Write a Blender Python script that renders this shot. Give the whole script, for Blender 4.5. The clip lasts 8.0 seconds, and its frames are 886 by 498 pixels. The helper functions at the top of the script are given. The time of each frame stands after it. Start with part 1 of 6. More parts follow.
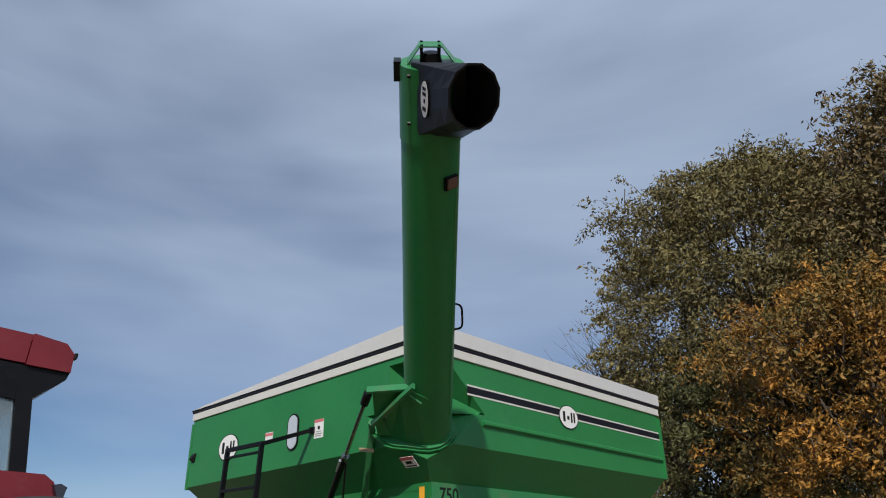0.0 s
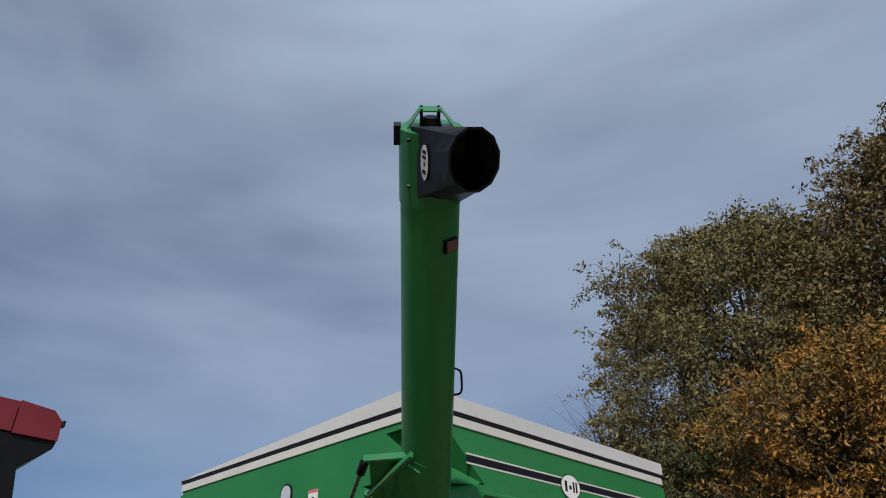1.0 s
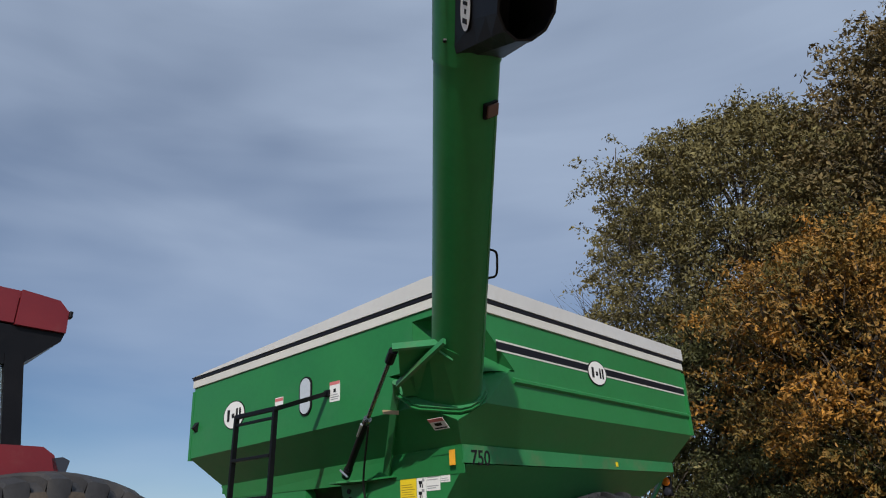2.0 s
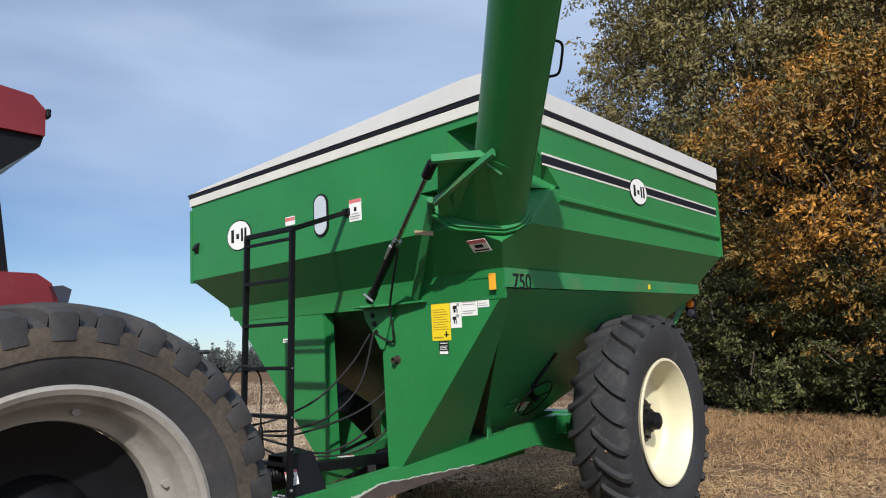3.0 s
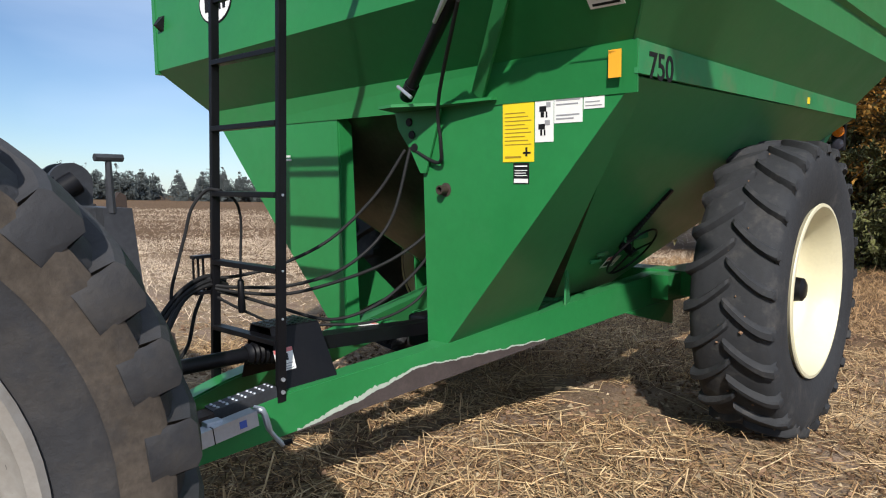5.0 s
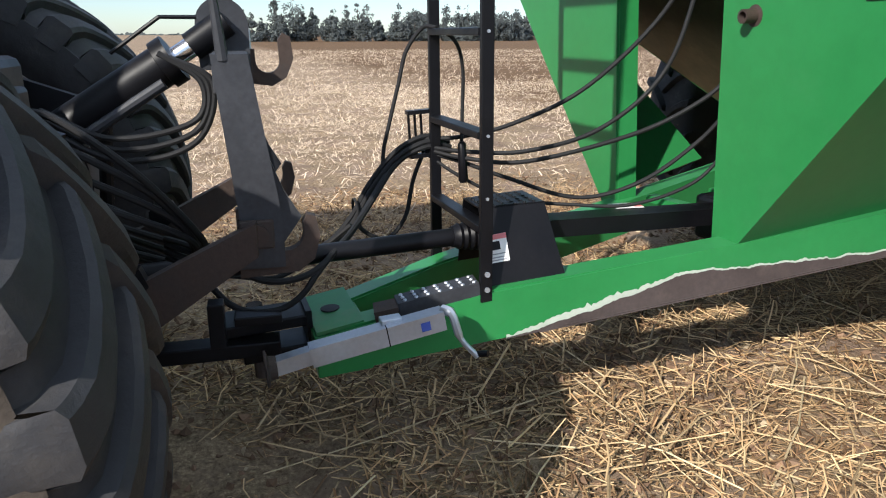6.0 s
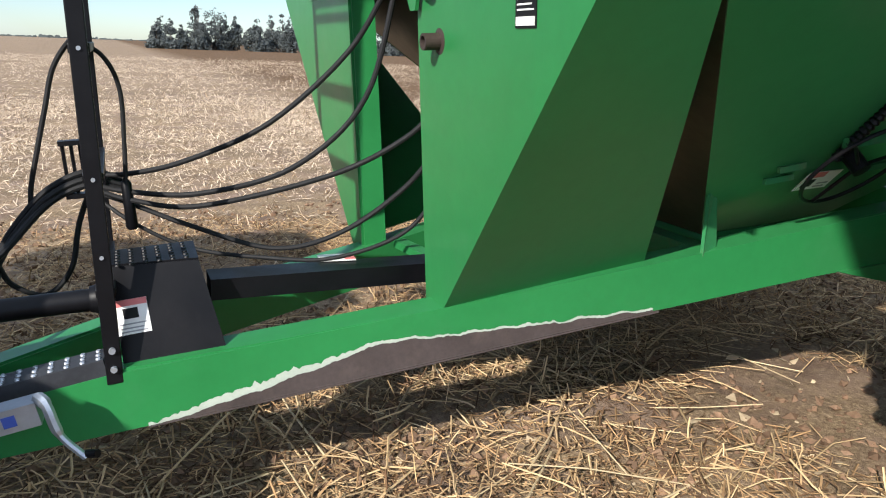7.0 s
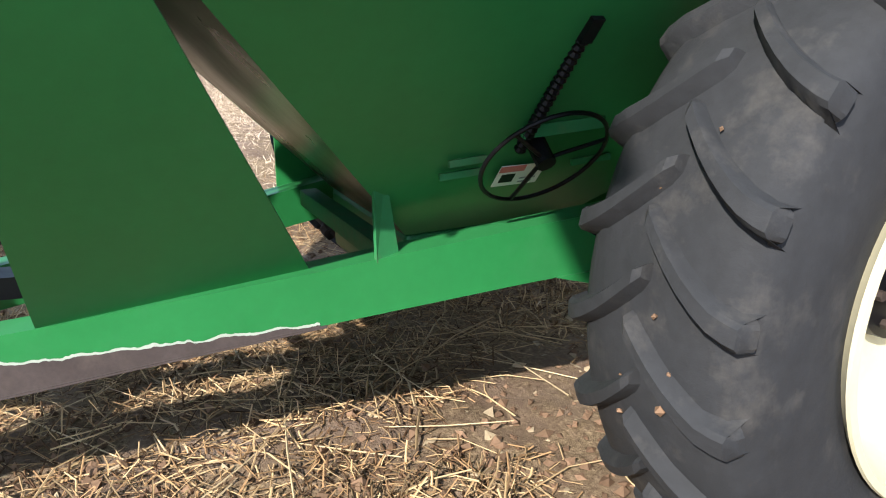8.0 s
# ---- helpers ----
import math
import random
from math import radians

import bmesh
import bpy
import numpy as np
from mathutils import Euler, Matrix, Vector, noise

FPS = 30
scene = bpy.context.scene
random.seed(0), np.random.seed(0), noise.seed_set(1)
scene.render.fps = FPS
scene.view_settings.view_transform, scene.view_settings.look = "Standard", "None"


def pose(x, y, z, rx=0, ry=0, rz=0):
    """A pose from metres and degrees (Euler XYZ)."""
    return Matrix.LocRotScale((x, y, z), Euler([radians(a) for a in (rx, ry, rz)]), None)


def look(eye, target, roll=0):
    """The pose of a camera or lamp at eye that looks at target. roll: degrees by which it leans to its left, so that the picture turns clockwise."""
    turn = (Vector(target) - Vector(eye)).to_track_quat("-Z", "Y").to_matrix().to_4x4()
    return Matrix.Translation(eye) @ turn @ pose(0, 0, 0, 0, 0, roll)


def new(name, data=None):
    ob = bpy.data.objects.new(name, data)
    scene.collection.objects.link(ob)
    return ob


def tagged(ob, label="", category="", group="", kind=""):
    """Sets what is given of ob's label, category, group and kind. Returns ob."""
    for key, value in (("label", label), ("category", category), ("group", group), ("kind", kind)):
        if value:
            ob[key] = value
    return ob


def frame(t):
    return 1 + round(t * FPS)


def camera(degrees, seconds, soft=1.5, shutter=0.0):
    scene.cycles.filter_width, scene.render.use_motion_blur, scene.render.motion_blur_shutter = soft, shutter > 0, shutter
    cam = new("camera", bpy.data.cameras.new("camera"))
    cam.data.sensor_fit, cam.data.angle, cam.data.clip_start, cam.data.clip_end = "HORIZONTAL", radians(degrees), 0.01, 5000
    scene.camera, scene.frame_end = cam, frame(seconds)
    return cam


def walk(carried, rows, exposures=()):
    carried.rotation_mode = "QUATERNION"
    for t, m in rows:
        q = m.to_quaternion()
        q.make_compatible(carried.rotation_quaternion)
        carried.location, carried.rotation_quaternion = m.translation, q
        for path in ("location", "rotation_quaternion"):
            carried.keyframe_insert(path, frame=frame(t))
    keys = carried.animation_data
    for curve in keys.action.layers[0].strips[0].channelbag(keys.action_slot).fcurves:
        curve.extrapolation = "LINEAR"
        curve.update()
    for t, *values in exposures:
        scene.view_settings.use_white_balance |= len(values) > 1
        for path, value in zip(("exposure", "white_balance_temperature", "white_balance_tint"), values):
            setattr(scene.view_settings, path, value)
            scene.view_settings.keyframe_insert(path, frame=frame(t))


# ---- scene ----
cam = camera(63.9, 8.0, soft=1.1)
PATH = [
    (0, (-1.139, -0.186, 1.238), (-2.382, 1.111, 2.117), 1.3),
    (0.5, (-1.148, -0.196, 1.223), (-2.334, 1.06, 2.231), 1.1),
    (1, (-1.192, -0.173, 1.251), (-2.367, 1.068, 2.289), 1.1),
    (1.5, (-1.426, -0.102, 1.269), (-2.591, 1.147, 2.31), 0.8),
    (1.8, (-1.627, -0.075, 1.319), (-2.808, 1.219, 2.283), 0.0),
    (2, (-1.74, -0.042, 1.291), (-2.97, 1.319, 2.088), -0.6),
    (2.2, (-1.885, 0.031, 1.279), (-3.143, 1.433, 1.951), -1.0),
    (3.3, (-2.751, 0.284, 1.455), (-4.013, 1.815, 1.714), 0.4),
    (3.5, (-2.897, 0.387, 1.449), (-4.146, 1.931, 1.687), 1.4),
    (4, (-3.243, 0.672, 1.451), (-4.471, 2.246, 1.566), 2.2),
    (4.2, (-3.422, 0.791, 1.451), (-4.623, 2.388, 1.541), 2.3),
    (5.3, (-4.06, 1.716, 1.39), (-5.56, 3.013, 1.124), 0.6),
    (5.5, (-4.183, 1.893, 1.398), (-5.808, 3.004, 1.044), -0.1),
    (5.8, (-4.278, 2.156, 1.394), (-6.052, 2.945, 0.915), 0.5),
    (6, (-4.302, 2.328, 1.402), (-6.113, 2.947, 0.824), 0.1),
    (6.3, (-4.340, 2.565, 1.411), (-6.153, 3.163, 0.813), 0.8),
    (6.5, (-4.389, 2.748, 1.41), (-6.19, 3.387, 0.82), 1.4),
    (6.6, (-4.432, 2.837, 1.408), (-6.224, 3.518, 0.836), 1.7),
    (6.8, (-4.420, 3.070, 1.429), (-6.198, 3.817, 0.900), 1.9),
    (7, (-4.431, 3.263, 1.437), (-6.18, 4.072, 0.901), 2.2),
    (7.3, (-4.381, 3.581, 1.442), (-6.126, 4.401, 0.911), 1.9),
    (7.5, (-4.35, 3.791, 1.433), (-6.085, 4.621, 0.884), 2.0),
    (7.8, (-4.346, 4.102, 1.456), (-6.053, 4.957, 0.860), 2.6),
    (8, (-4.292, 4.324, 1.447), (-6.01, 5.174, 0.876), 2.2),
]
EXPOSURES = [(0, -0.55), (0.5, -0.66), (1.0, -0.74), (1.6, -0.72), (2.2, -0.52), (3.3, 0.0), (4.2, 0.0), (5.3, 0.2), (6.0, 0.5), (6.5, 0.58), (7.0, 0.5), (7.5, 0.6), (8, 0.8)]
walk(cam, [(t, look(eye, target, roll)) for t, eye, target, roll in PATH], EXPOSURES)

# ---- light ----
SUN = Vector((0.80, -1.05, 0.863)).normalized()      # towards the sun
sun = new("sun", bpy.data.lights.new("sun", "SUN"))
sun.data.energy, sun.data.angle, sun.data.color = 5.0, radians(0.8), (1.0, 0.955, 0.89)
sun.matrix_world = look((0, 0, 0), -SUN)
world = bpy.data.worlds.new("sky")
scene.world = world
world.use_nodes = True
wn, wl = world.node_tree.nodes, world.node_tree.links
sky = wn.new("ShaderNodeTexSky")
sky.sky_type, sky.sun_disc = "NISHITA", False
sky.sun_elevation, sky.sun_rotation = math.asin(SUN.z), math.atan2(SUN.x, SUN.y)
sky.air_density, sky.dust_density, sky.ozone_density = 0.85, 0.3, 2.4
wco = wn.new("ShaderNodeTexCoord")
def sky_noise(turn, scale, size, detail, rough, warp):
    m, t = wn.new("ShaderNodeMapping"), wn.new("ShaderNodeTexNoise")
    m.inputs["Rotation"].default_value, m.inputs["Scale"].default_value = [radians(a) for a in turn], scale
    t.inputs["Scale"].default_value, t.inputs["Detail"].default_value, t.inputs["Roughness"].default_value, t.inputs["Distortion"].default_value = size, detail, rough, warp
    wl.new(wco.outputs["Generated"], m.inputs["Vector"])
    wl.new(m.outputs["Vector"], t.inputs["Vector"])
    return t.outputs["Fac"]


def sky_math(op, a, b, c=None, clamp=False):
    k = wn.new("ShaderNodeMath")
    k.operation, k.use_clamp = op, clamp
    for i, v in enumerate((a, b, c)):
        if isinstance(v, (int, float)):
            k.inputs[i].default_value = v
        elif v is not None:
            wl.new(v, k.inputs[i])
    return k.outputs[0]


# a thin veil of cirrus: broad soft banks and long streaks, thicker overhead
wsep = wn.new("ShaderNodeSeparateXYZ")
wl.new(wco.outputs["Generated"], wsep.inputs["Vector"])
banks = sky_noise((12, -8, 35), (1.0, 1.5, 3.6), 1.1, 3, 0.5, 0.4)
streaks = sky_noise((10, -14, 38), (0.8, 2.0, 7.0), 1.4, 4, 0.5, 0.35)
veil = sky_math("ADD", sky_math("MULTIPLY", sky_math("SUBTRACT", banks, 0.5), 1.5), sky_math("MULTIPLY", sky_math("SUBTRACT", streaks, 0.5), 0.6))
veil = sky_math("MULTIPLY", veil, sky_math("SUBTRACT", 1.0, sky_math("MULTIPLY", wsep.outputs["Z"], 0.45)))
side = sky_math("ADD", sky_math("MULTIPLY", wsep.outputs["X"], 0.23), sky_math("MULTIPLY", wsep.outputs["Y"], 0.22))      # thicker to the north-east
cover = sky_math("ADD", sky_math("ADD", sky_math("ADD", veil, side), 0.22), sky_math("MULTIPLY", wsep.outputs["Z"], 0.62), clamp=True)
wmix = wn.new("ShaderNodeMix")
wmix.data_type = "RGBA"
wmix.inputs["B"].default_value = (7.4, 8.95, 11.5, 1)
wl.new(cover, wmix.inputs["Factor"])
wtint = wn.new("ShaderNodeMix")
wtint.data_type, wtint.blend_type = "RGBA", "MULTIPLY"
wtint.inputs["Factor"].default_value, wtint.inputs["B"].default_value = 1.0, (0.97, 1.05, 1.15, 1)
wl.new(sky.outputs["Color"], wtint.inputs["A"])
wl.new(wtint.outputs["Result"], wmix.inputs["A"])
wl.new(wmix.outputs["Result"], wn["Background"].inputs["Color"])
wn["Background"].inputs["Strength"].default_value = 0.098


# ---- materials ----
def material(name, color, rough=0.6, metal=0.0, var=0.15, scale=6.0, bump=0.0, bump_scale=40.0, dirt=None, dirt_amount=0.0,
             dirt_scale=3.0, spec=0.5, per_object=0.0, per_island=0.0, stretch=(1, 1, 1), sheen=0.0):
    """A principled material whose colour varies at two scales, with fine relief and patches of dirt."""
    mat = bpy.data.materials.new(name)
    mat.use_nodes = True
    n, l = mat.node_tree.nodes, mat.node_tree.links
    b = n["Principled BSDF"]
    b.inputs["Metallic"].default_value = metal
    b.inputs["Specular IOR Level"].default_value = spec
    b.inputs["Sheen Weight"].default_value, b.inputs["Sheen Roughness"].default_value = sheen, 0.45
    co = n.new("ShaderNodeTexCoord")
    mp = n.new("ShaderNodeMapping")
    mp.inputs["Scale"].default_value = stretch
    l.new(co.outputs["Object"], mp.inputs["Vector"])
    def noise_node(sc, detail=6, roughness=0.6):
        t = n.new("ShaderNodeTexNoise")
        t.inputs["Scale"].default_value, t.inputs["Detail"].default_value, t.inputs["Roughness"].default_value = sc, detail, roughness
        l.new(mp.outputs["Vector"], t.inputs["Vector"])
        return t.outputs["Fac"]
    def mixed(kind, fac, a, c):
        m = n.new("ShaderNodeMix")
        m.data_type, m.blend_type = "RGBA", kind
        for slot, v in (("Factor", fac), ("A", a), ("B", c)):
            if isinstance(v, (int, float)):
                m.inputs[slot].default_value = v
            elif isinstance(v, tuple):
                m.inputs[slot].default_value = v
            else:
                l.new(v, m.inputs[slot])
        return m.outputs["Result"]
    def ramp(v, lo, hi, a, c):
        r = n.new("ShaderNodeMapRange")
        r.inputs["From Min"].default_value, r.inputs["From Max"].default_value = lo, hi
        r.inputs["To Min"].default_value, r.inputs["To Max"].default_value = a, c
        l.new(v, r.inputs["Value"])
        return r.outputs["Result"]
    fine, broad = noise_node(scale * 9, 4), noise_node(scale * 0.7, 7)
    val = n.new("ShaderNodeHueSaturation")
    val.inputs["Color"].default_value = (*color, 1)
    s = n.new("ShaderNodeMath")
    s.operation = "MULTIPLY"
    l.new(ramp(fine, 0.25, 0.75, 1 - var * 0.6, 1 + var * 0.6), s.inputs[0])
    l.new(ramp(broad, 0.25, 0.75, 1 - var, 1 + var), s.inputs[1])
    out = s.outputs[0]
    if per_object or per_island:
        src = n.new("ShaderNodeObjectInfo").outputs["Random"] if per_object else n.new("ShaderNodeNewGeometry").outputs["Random Per Island"]
        k = n.new("ShaderNodeMath")
        k.operation = "MULTIPLY"
        a = per_object or per_island
        l.new(out, k.inputs[0])
        l.new(ramp(src, 0, 1, 1 - a, 1 + a), k.inputs[1])
        out = k.outputs[0]
    l.new(out, val.inputs["Value"])
    c = val.outputs["Color"]
    rough_out = ramp(broad, 0.3, 0.7, max(rough - 0.08, 0.03), min(rough + 0.1, 1))
    if dirt:
        spots = noise_node(dirt_scale, 8, 0.68)
        f = ramp(spots, 0.62 - dirt_amount * 0.3, 0.78 - dirt_amount * 0.2, 0, min(1, dirt_amount * 1.6))
        c = mixed("MIX", f, c, (*dirt, 1))
    l.new(c, b.inputs["Base Color"])
    l.new(rough_out, b.inputs["Roughness"])
    if bump:
        bp = n.new("ShaderNodeBump")
        bp.inputs["Strength"].default_value, bp.inputs["Distance"].default_value = bump, 0.01
        l.new(noise_node(bump_scale, 8, 0.65), bp.inputs["Height"])
        l.new(bp.outputs["Normal"], b.inputs["Normal"])
    return mat


GREEN = material("green paint", (0.020, 0.190, 0.052), 0.36, var=0.10, scale=2.2, bump=0.05, bump_scale=9, dirt=(0.055, 0.20, 0.085), dirt_amount=0.20, dirt_scale=2.5, spec=0.36, sheen=0.04)
GRIME = material("grimy bare steel", (0.085, 0.078, 0.052), 0.32, metal=0.6, var=0.3, scale=3, bump=0.10, bump_scale=12, dirt=(0.035, 0.05, 0.028), dirt_amount=0.5, dirt_scale=3)
TAN = material("tan card", (0.36, 0.27, 0.16), 0.7, var=0.1)
DUSTY = material("dusty green paint", (0.030, 0.20, 0.07), 0.5, var=0.12, scale=3, bump=0.06, bump_scale=14, dirt=(0.13, 0.16, 0.08), dirt_amount=0.4, dirt_scale=4, spec=0.35)
TARP = material("white tarp", (0.58, 0.575, 0.56), 0.6, var=0.05, scale=2, bump=0.15, bump_scale=5, dirt=(0.45, 0.42, 0.36), dirt_amount=0.15)
WHITE = material("white paint", (0.62, 0.605, 0.555), 0.45, var=0.05, dirt=(0.4, 0.36, 0.28), dirt_amount=0.2)
BLACK = material("black paint", (0.005, 0.005, 0.0065), 0.42, var=0.25, scale=7, bump=0.06, bump_scale=30, dirt=(0.026, 0.024, 0.023), dirt_amount=0.16, dirt_scale=9, spec=0.2)
STRIPE = material("black vinyl", (0.008, 0.008, 0.013), 0.5, var=0.1, spec=0.25)
RUBBER = material("black rubber", (0.027, 0.028, 0.031), 0.78, var=0.25, scale=3, bump=0.35, bump_scale=26, dirt=(0.11, 0.10, 0.09), dirt_amount=0.28, dirt_scale=7, spec=0.35)
DUSTRUBBER = material("dusty rubber", (0.028, 0.028, 0.031), 0.66, var=0.3, scale=3, bump=0.4, bump_scale=24, dirt=(0.075, 0.065, 0.056), dirt_amount=0.36, dirt_scale=4, spec=0.4)
HOSE = material("hose rubber", (0.012, 0.012, 0.013), 0.7, var=0.2, scale=20, spec=0.3)
CREAM = material("cream rim paint", (0.66, 0.605, 0.42), 0.42, var=0.06, scale=5, dirt=(0.25, 0.16, 0.08), dirt_amount=0.14, dirt_scale=7)
SILVER = material("silver rim paint", (0.33, 0.31, 0.285), 0.45, metal=0.2, var=0.12, scale=4, dirt=(0.15, 0.12, 0.09), dirt_amount=0.4, dirt_scale=4)
RED = material("red paint", (0.16, 0.010, 0.015), 0.38, var=0.1, dirt=(0.2, 0.1, 0.08), dirt_amount=0.2)
STEEL = material("galvanised steel", (0.48, 0.51, 0.56), 0.40, metal=0.75, var=0.12, scale=8, dirt=(0.3, 0.29, 0.28), dirt_amount=0.15)
CHROME = material("chrome rod", (0.7, 0.7, 0.72), 0.15, metal=1.0, var=0.05)
RUST = material("rusty steel", (0.052, 0.034, 0.027), 0.75, metal=0.2, var=0.3, scale=9, bump=0.3, bump_scale=40, dirt=(0.03, 0.028, 0.028), dirt_amount=0.5)
PRIMER = material("worn grey primer", (0.060, 0.045, 0.042), 0.6, var=0.25, scale=7, bump=0.15, dirt=(0.11, 0.085, 0.072), dirt_amount=0.3, dirt_scale=8)
CHIP = material("chipped pale paint", (0.40, 0.45, 0.38), 0.7, var=0.12, scale=15, bump=0.2)
CHARCOAL = material("charcoal spout poly", (0.010, 0.011, 0.016), 0.5, var=0.15, scale=3, bump=0.05, spec=0.3)
RODSTEEL = material("dull plated rod", (0.20, 0.21, 0.22), 0.22, metal=1.0, var=0.1)
YELLOW = material("yellow decal", (0.82, 0.60, 0.02), 0.4, var=0.04)
DECAL = material("white decal", (0.80, 0.79, 0.76), 0.4, var=0.04)
REDINK = material("red ink", (0.62, 0.17, 0.17), 0.4, var=0.04)
INK = material("black ink", (0.010, 0.010, 0.011), 0.55, var=0.05, spec=0.2)
FINEPRINT = material("fine grey print", (0.30, 0.30, 0.31), 0.45, var=0.05)
BLUEINK = material("blue ink", (0.05, 0.10, 0.42), 0.4, var=0.04)
AMBER = material("amber film", (0.86, 0.40, 0.03), 0.35, var=0.05)
SIDEDUST = material("dried brown dust", (0.070, 0.057, 0.046), 0.9, var=0.45, scale=5, bump=0.4, bump_scale=30, dirt=(0.036, 0.036, 0.039), dirt_amount=0.45, dirt_scale=6, spec=0.2)
ORANGE = material("orange reflector", (0.85, 0.22, 0.015), 0.25, var=0.05)
LENSDARK = material("smoked lens", (0.03, 0.03, 0.04), 0.12, var=0.05)
BARK = material("bark", (0.075, 0.058, 0.043), 0.9, var=0.3, scale=6, bump=0.6, bump_scale=18, stretch=(1, 1, 0.2))
LEAF = material("brown green leaves", (0.168, 0.118, 0.046), 0.62, var=0.35, scale=0.35, per_island=0.5, spec=0.3, dirt=(0.085, 0.078, 0.028), dirt_amount=0.5, dirt_scale=0.3)
LEAFB = material("brown olive leaves", (0.165, 0.138, 0.052), 0.62, var=0.3, scale=0.4, per_island=0.45, spec=0.3)
LEAFG = material("olive green leaves", (0.085, 0.088, 0.030), 0.62, var=0.3, scale=0.4, per_island=0.45, spec=0.3)
LEAFO = material("orange autumn leaves", (0.36, 0.165, 0.026), 0.62, var=0.35, scale=0.5, per_island=0.5, spec=0.3, dirt=(0.10, 0.088, 0.026), dirt_amount=0.75, dirt_scale=0.55)
CONIFER = material("far conifer needles", (0.078, 0.090, 0.088), 0.85, var=0.3, scale=0.5, per_island=0.35)
GREYWOOD = material("weathered wood", (0.16, 0.13, 0.11), 0.85, var=0.2)
STRAW = material("straw", (0.46, 0.32, 0.17), 0.65, var=0.2, scale=4, per_island=0.5, spec=0.35)
STRAWD = material("old straw", (0.31, 0.19, 0.095), 0.8, var=0.2, scale=4, per_island=0.5, spec=0.2)

STRAWM = material("tan straw", (0.37, 0.25, 0.13), 0.75, var=0.25, scale=4, per_island=0.5, spec=0.25)
# straw coloured dark to put the shade of the gaps into the litter
STRAWK = material("dark straw", (0.12, 0.068, 0.036), 0.85, var=0.25, scale=4, per_island=0.5, spec=0.2)
FIELDSTRAW = material("bleached stubble", (0.58, 0.455, 0.33), 0.8, var=0.2, scale=4, per_island=0.4, spec=0.2)
PALESTALK = material("pale dry stalk", (0.60, 0.46, 0.27), 0.6, var=0.2, scale=6, per_island=0.3, spec=0.3)
CLOD = material("soil clod", (0.20, 0.125, 0.08), 0.95, var=0.3, scale=9, per_island=0.4, spec=0.1)
HUSK = material("pale husk", (0.40, 0.31, 0.20), 0.75, var=0.25, scale=9, per_island=0.45, spec=0.3)
WORNBLACK = material("worn dark grey paint", (0.036, 0.038, 0.044), 0.5, var=0.3, scale=6, bump=0.15, bump_scale=30, dirt=(0.075, 0.078, 0.085), dirt_amount=0.2, dirt_scale=12, spec=0.25)

# glass of the cab and the sight window
GLASS = bpy.data.materials.new("tinted glass")
GLASS.use_nodes = True
_g = GLASS.node_tree.nodes["Principled BSDF"]
_g.inputs["Base Color"].default_value, _g.inputs["Roughness"].default_value = (0.5, 0.62, 0.68, 1), 0.05
_g.inputs["Transmission Weight"].default_value = 0.85
WINDOW = material("milky sight glass", (0.50, 0.54, 0.58), 0.15, var=0.1, scale=6, spec=0.7)


# ---- mesh helpers ----
def part(name, bm, mat, parent=None, label="", smooth=False, crease=38):
    """Links a bmesh as one mesh object under a thing or a part."""
    me = bpy.data.meshes.new(name)
    bmesh.ops.recalc_face_normals(bm, faces=bm.faces)
    bm.to_mesh(me)
    bm.free()
    if smooth:
        me.polygons.foreach_set("use_smooth", [True] * len(me.polygons))
        me.set_sharp_from_angle(angle=radians(crease))
    me.materials.append(mat)
    ob = new(name, me)
    if parent:
        ob.parent = parent
    if label:
        ob["label"] = label
    return ob


def box(bm, x0, x1, y0, y1, z0, z1, bevel=0.0):
    vs = [bm.verts.new((x, y, z)) for z in (z0, z1) for x, y in ((x0, y0), (x1, y0), (x1, y1), (x0, y1))]
    fs = [bm.faces.new([vs[i] for i in q]) for q in ((3, 2, 1, 0), (4, 5, 6, 7), (0, 1, 5, 4), (1, 2, 6, 5), (2, 3, 7, 6), (3, 0, 4, 7))]
    if bevel:
        bmesh.ops.bevel(bm, geom=list({e for f in fs for e in f.edges}), offset=bevel, segments=2, affect="EDGES", profile=0.5)
    return bm


def plate(bm, pts, t, away=None):
    """A flat sheet of thickness t with the outline pts; it grows along its normal, or towards away."""
    pts = [Vector(p) for p in pts]
    n = Vector()
    for a, b in zip(pts, pts[1:] + pts[:1]):
        n += a.cross(b)
    n.normalize()
    if away is not None and n.dot(Vector(away)) < 0:
        n.negate()
    lo = [bm.verts.new(p) for p in pts]
    hi = [bm.verts.new(p + n * t) for p in pts]
    bm.faces.new(lo[::-1])
    bm.faces.new(hi)
    k = len(pts)
    for i in range(k):
        bm.faces.new((lo[i], lo[(i + 1) % k], hi[(i + 1) % k], hi[i]))
    return bm


def bar(bm, a, b, w, h, up=(0, 0, 1), taper=1.0):
    """A rectangular bar from a to b; w is its width across, h its height along up."""
    a, b = Vector(a), Vector(b)
    d = (b - a).normalized()
    s = d.cross(Vector(up)).normalized()
    u = s.cross(d).normalized()
    ring = []
    for p, k in ((a, 1.0), (b, taper)):
        ring.append([bm.verts.new(p + s * (sx * w * k / 2) + u * (sz * h * k / 2)) for sx, sz in ((-1, -1), (1, -1), (1, 1), (-1, 1))])
    bm.faces.new(ring[0][::-1])
    bm.faces.new(ring[1])
    for i in range(4):
        bm.faces.new((ring[0][i], ring[0][(i + 1) % 4], ring[1][(i + 1) % 4], ring[1][i]))
    return bm


